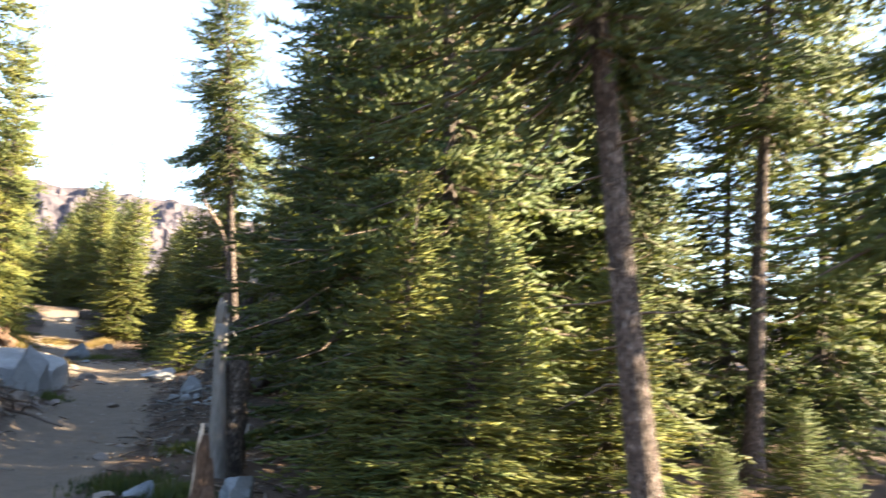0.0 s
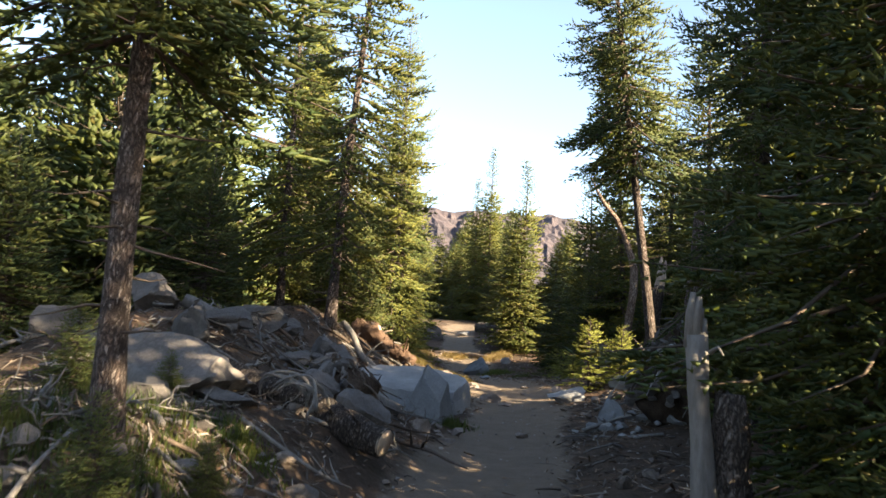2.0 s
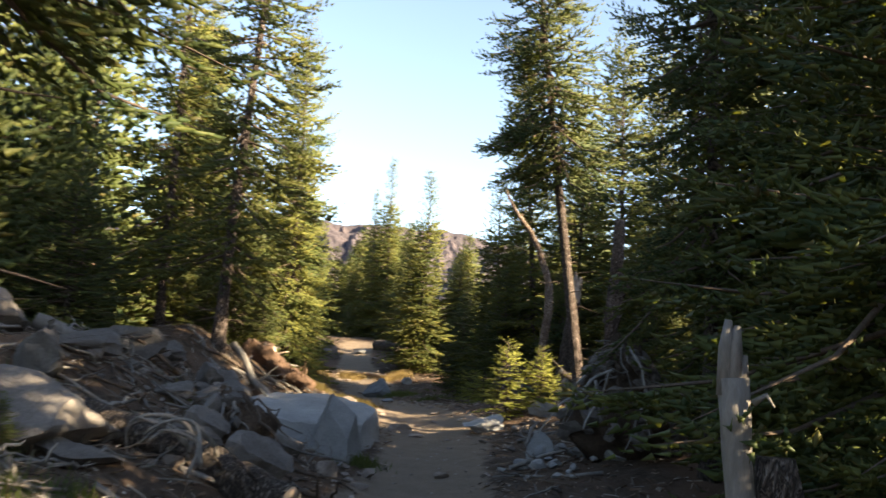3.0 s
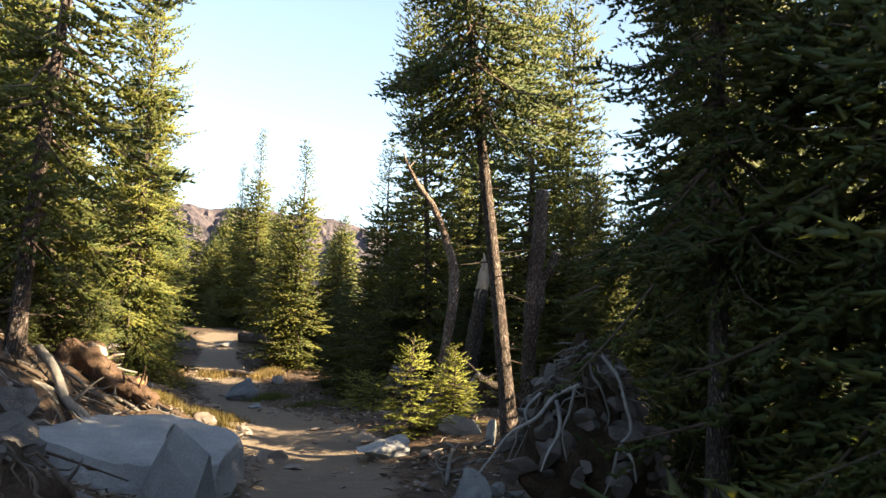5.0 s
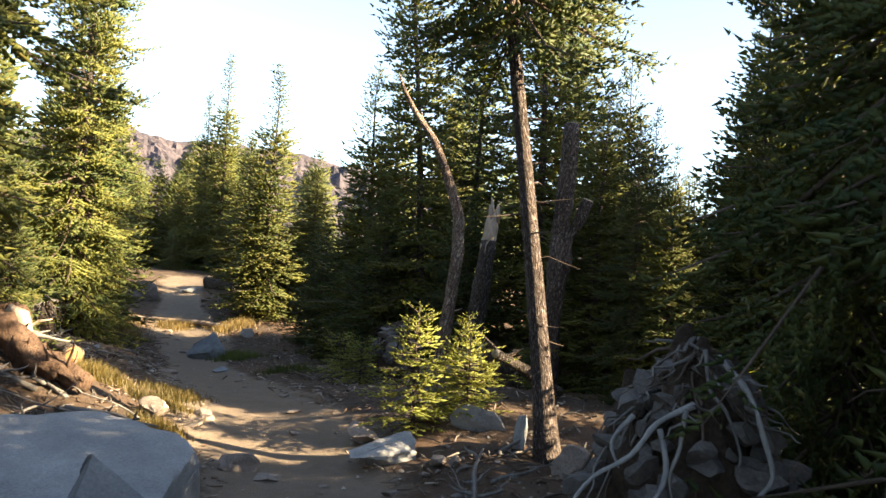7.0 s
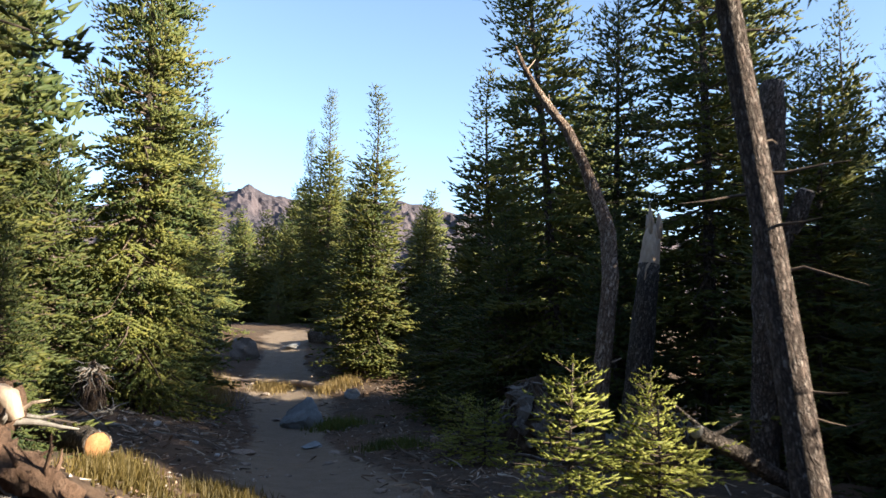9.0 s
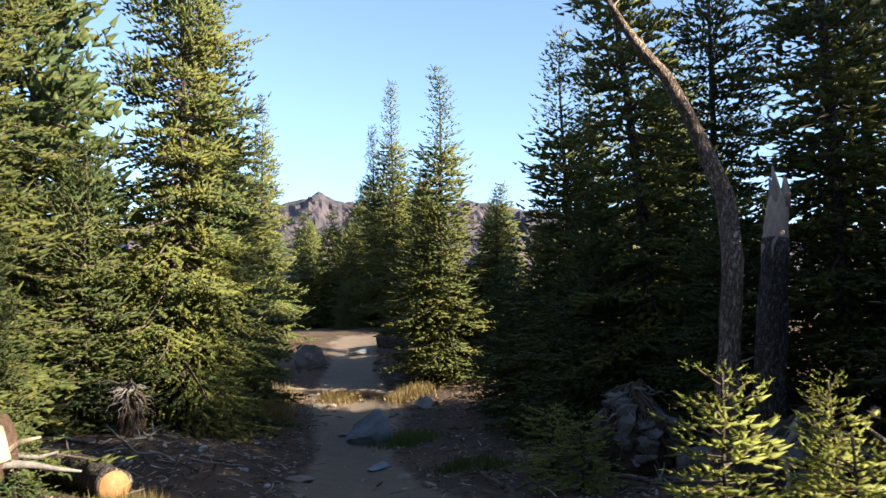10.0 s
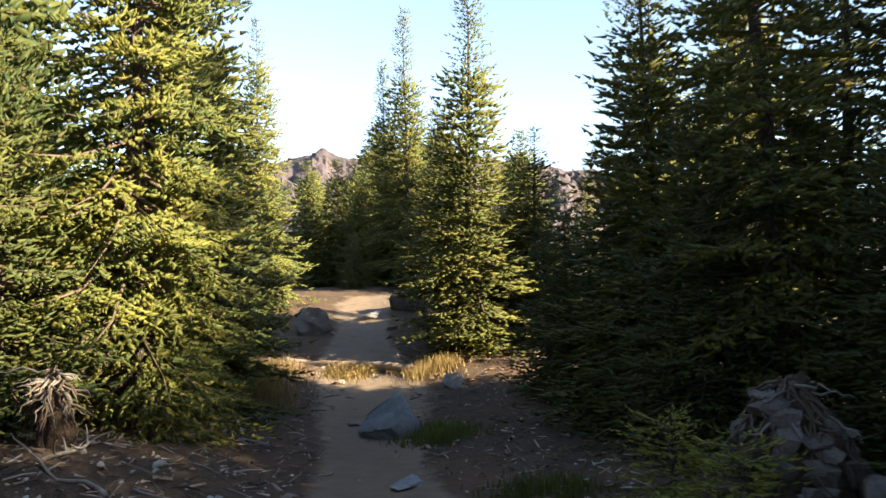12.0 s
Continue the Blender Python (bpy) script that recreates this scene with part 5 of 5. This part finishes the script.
# ---- low plants and litter ----
def tuft_tris(rng, n, h, spread, width):
    a, l = rng.uniform(0, 6.28, n), rng.uniform(0.4, 1.0, n) * h
    p = np.stack([rng.normal(0, spread, n), rng.normal(0, spread, n), np.zeros(n)], 1)
    tip = p + np.stack([np.cos(a) * l * rng.uniform(0.1, 0.6, n), np.sin(a) * l * rng.uniform(0.1, 0.6, n), l], 1)
    s = np.stack([-np.sin(a), np.cos(a), np.zeros(n)], 1) * width
    return np.stack([p - s, p + s, tip], 1)


def shrub(x, y, r, h, seed, mat, label, n=900):
    rng = np.random.default_rng(seed)
    t = tuft_tris(rng, n, h, r * 0.5, 0.006)
    low = np.concatenate([t, tuft_tris(rng, n, h * 0.6, r * 0.65, 0.008)])
    low[:, :, 0] += x
    low[:, :, 1] += y
    low[:, :, 2] += ground_z(low[:, 0, 0], low[:, 0, 1])[:, None] - 0.01
    root = new("low_shrub")
    tri_object("leaves", low, mat, root)
    return tagged(root, label, "shrub", "low shrubs along the trail")


for i, (x, y, r, h) in enumerate(((-7.0, 15.1, 0.26, 0.13), (-6.75, 14.4, 0.2, 0.12), (-7.4, 14.5, 0.25, 0.16), (-6.35, 13.5, 0.18, 0.14), (-7.75, 14.9, 0.22, 0.16), (-6.15, 12.9, 0.16, 0.12))):
    shrub(x, y, r, h, i, NEEDLE_DRY, "yellow green heather clump in low sunlight")
for i, (x, y, r, h) in enumerate(((-2.05, 5.9, 0.3, 0.12), (-2.0, 7.4, 0.25, 0.12), (-4.1, 6.0, 0.22, 0.10), (-3.9, 5.4, 0.2, 0.1), (-5.0, 10.7, 0.2, 0.12), (-5.8, 9.2, 0.25, 0.12), (-8.5, 20.6, 0.3, 0.18), (-8.3, 20.3, 0.25, 0.16), (-5.9, 7.0, 0.3, 0.14), (-1.55, 5.4, 0.25, 0.14), (-6.8, 18.3, 0.3, 0.14), (-3.55, 4.5, 0.35, 0.12), (-4.25, 4.6, 0.4, 0.15), (-4.6, 5.5, 0.4, 0.15), (-3.9, 5.0, 0.3, 0.11))):
    shrub(x, y, r, h, 40 + i, NEEDLE_FIR, "dark green low heather on the duff", 500)
for i, (x, y, r, h) in enumerate(((-11.5, 22.0, 0.45, 0.30), (-11.9, 22.8, 0.4, 0.3), (-11.0, 21.3, 0.35, 0.28), (-10.9, 23.5, 0.3, 0.22), (-9.7, 23.5, 0.3, 0.2), (-10.8, 20.2, 0.3, 0.25))):
    shrub(x, y, r, h, 80 + i, GRASS_DRY, "reddish dry grass and shrub clump", 700)


def litter():
    """Bark chips, cones and short twigs over the forest floor."""
    rng = np.random.default_rng(12)
    n = 26000
    x, y = rng.uniform(-12, 2, n), rng.uniform(0, 26, n)
    d, _ = trail_distance(x, y)
    keep = rng.uniform(0, 1, n) < np.clip((d - 0.35) / 0.6, 0.03, 1) * np.clip(1.4 - d / 6, 0.15, 1)
    x, y = x[keep], y[keep]
    n = len(x)
    z = ground_z(x, y) + 0.012
    a, l, w = rng.uniform(0, 6.28, n), rng.uniform(0.015, 0.07, n), rng.uniform(0.004, 0.012, n)
    c = np.stack([x, y, z], 1)
    u = np.stack([np.cos(a), np.sin(a), rng.normal(0, 0.25, n)], 1) * l[:, None]
    s = np.stack([-np.sin(a), np.cos(a), rng.normal(0, 0.3, n)], 1) * w[:, None]
    h = np.array([0, 0, 1.0]) * w[:, None]
    quad = [np.stack([c - u - s, c - u + s, c + u + h], 1), np.stack([c - u + s, c + u + s, c + u + h], 1), np.stack([c - u - s, c + u + h, c + u - s], 1)]
    ob = tri_object("litter", np.concatenate(quad), LITTER)
    tagged(ob, "bark chips, needles and twig litter on the duff", "litter", kind="stuff")


def pebbles():
    rng = np.random.default_rng(14)
    n = 9000
    x, y = rng.uniform(-11.5, 1, n), rng.uniform(1, 25, n)
    d, _ = trail_distance(x, y)
    gravel = np.exp(-(((x + 8.3) / 1.4) ** 2 + ((y - 16.8) / 1.3) ** 2)) + np.exp(-(((x + 3.6) / 1.0) ** 2 + ((y - 12.0) / 2.0) ** 2))
    keep = (rng.uniform(0, 1, n) < (np.clip((d - 0.25) / 0.7, 0.06, 0.55) + gravel)) & (d < 3.2)
    x, y = x[keep], y[keep]
    n = len(x)
    z = ground_z(x, y)
    s = rng.uniform(0.006, 0.022, n)
    c = np.stack([x, y, z + s * 0.4], 1)
    a = rng.uniform(0, 6.28, n)
    ring = [c + np.stack([np.cos(a + k * 1.571), np.sin(a + k * 1.571), rng.normal(0, 0.15, n)], 1) * (s * rng.uniform(0.7, 1.4, n))[:, None] for k in range(4)]
    top = c + np.stack([rng.normal(0, 0.2, n) * s, rng.normal(0, 0.2, n) * s, s * 0.7], 1)
    tris = np.concatenate([np.stack([ring[k], ring[(k + 1) % 4], top], 1) for k in range(4)])
    ob = tri_object("gravel", tris, PEBBLE)
    tagged(ob, "scattered gravel and pebbles beside the trail", "gravel", kind="stuff")


def island_material(name, stops):
    m, nt, b = material(name, 0.95)
    isl = nt.nodes.new("ShaderNodeNewGeometry").outputs["Random Per Island"]
    nt.links.new(ramp(nt, isl, stops), b.inputs["Base Color"])
    return m


LITTER = island_material("bark_litter", ((0.0, (0.05, 0.033, 0.024)), (0.5, (0.15, 0.095, 0.065)), (0.85, (0.26, 0.19, 0.14)), (0.97, (0.42, 0.37, 0.32))))
PEBBLE = island_material("gravel_stone", ((0.0, (0.11, 0.095, 0.085)), (0.5, (0.24, 0.21, 0.185)), (0.9, (0.38, 0.345, 0.31))))
litter()
pebbles()


def stick_litter():
    """Short broken sticks and splinters strewn over the mound and the duff."""
    rng = random.Random(61)
    data = ([], [])
    for cx, cy, sx, sy, n in ((-6.0, 8.2, 1.3, 2.4, 620), (-4.9, 6.2, 0.9, 1.3, 320), (-3.8, 5.2, 0.7, 0.9, 260), (-7.0, 12.4, 0.9, 1.0, 220), (-3.4, 12.6, 0.9, 1.6, 200), (-2.4, 9.3, 0.6, 1.8, 140), (-9.0, 17.0, 1.0, 1.4, 80), (-5.6, 17.6, 1.0, 1.0, 160), (-9.6, 20.5, 1.4, 1.4, 120)):
        for i in range(n):
            x, y = cx + rng.gauss(0, 0.65) * sx, cy + rng.gauss(0, 0.65) * sy
            if trail_distance(np.array(x), np.array(y))[0] < 0.55:
                continue
            a, l, r = rng.uniform(0, 6.28), rng.uniform(0.05, 0.26), rng.uniform(0.0025, 0.009)
            dx, dy = math.cos(a) * l, math.sin(a) * l
            p, q = Vector((x, y, gz(x, y) + r)), Vector((x + dx, y + dy, gz(x + dx, y + dy) + r + rng.uniform(0, 0.05)))
            m = (p + q) / 2 + Vector((rng.gauss(0, 0.01), rng.gauss(0, 0.01), 0.008))
            tube([p, m, q], [r, r * 0.9, r * 0.5], 4, False, data=data)
    ob = mesh_object("stick_litter", data[0], data[1], STICKS, smooth=False)
    tagged(ob, "broken sticks and splinters strewn over the forest floor", "sticks", kind="stuff")


STICKS = island_material("weathered_sticks", ((0.0, (0.045, 0.034, 0.027)), (0.45, (0.10, 0.08, 0.066)), (0.82, (0.18, 0.155, 0.135)), (0.97, (0.33, 0.30, 0.27))))
stick_litter()
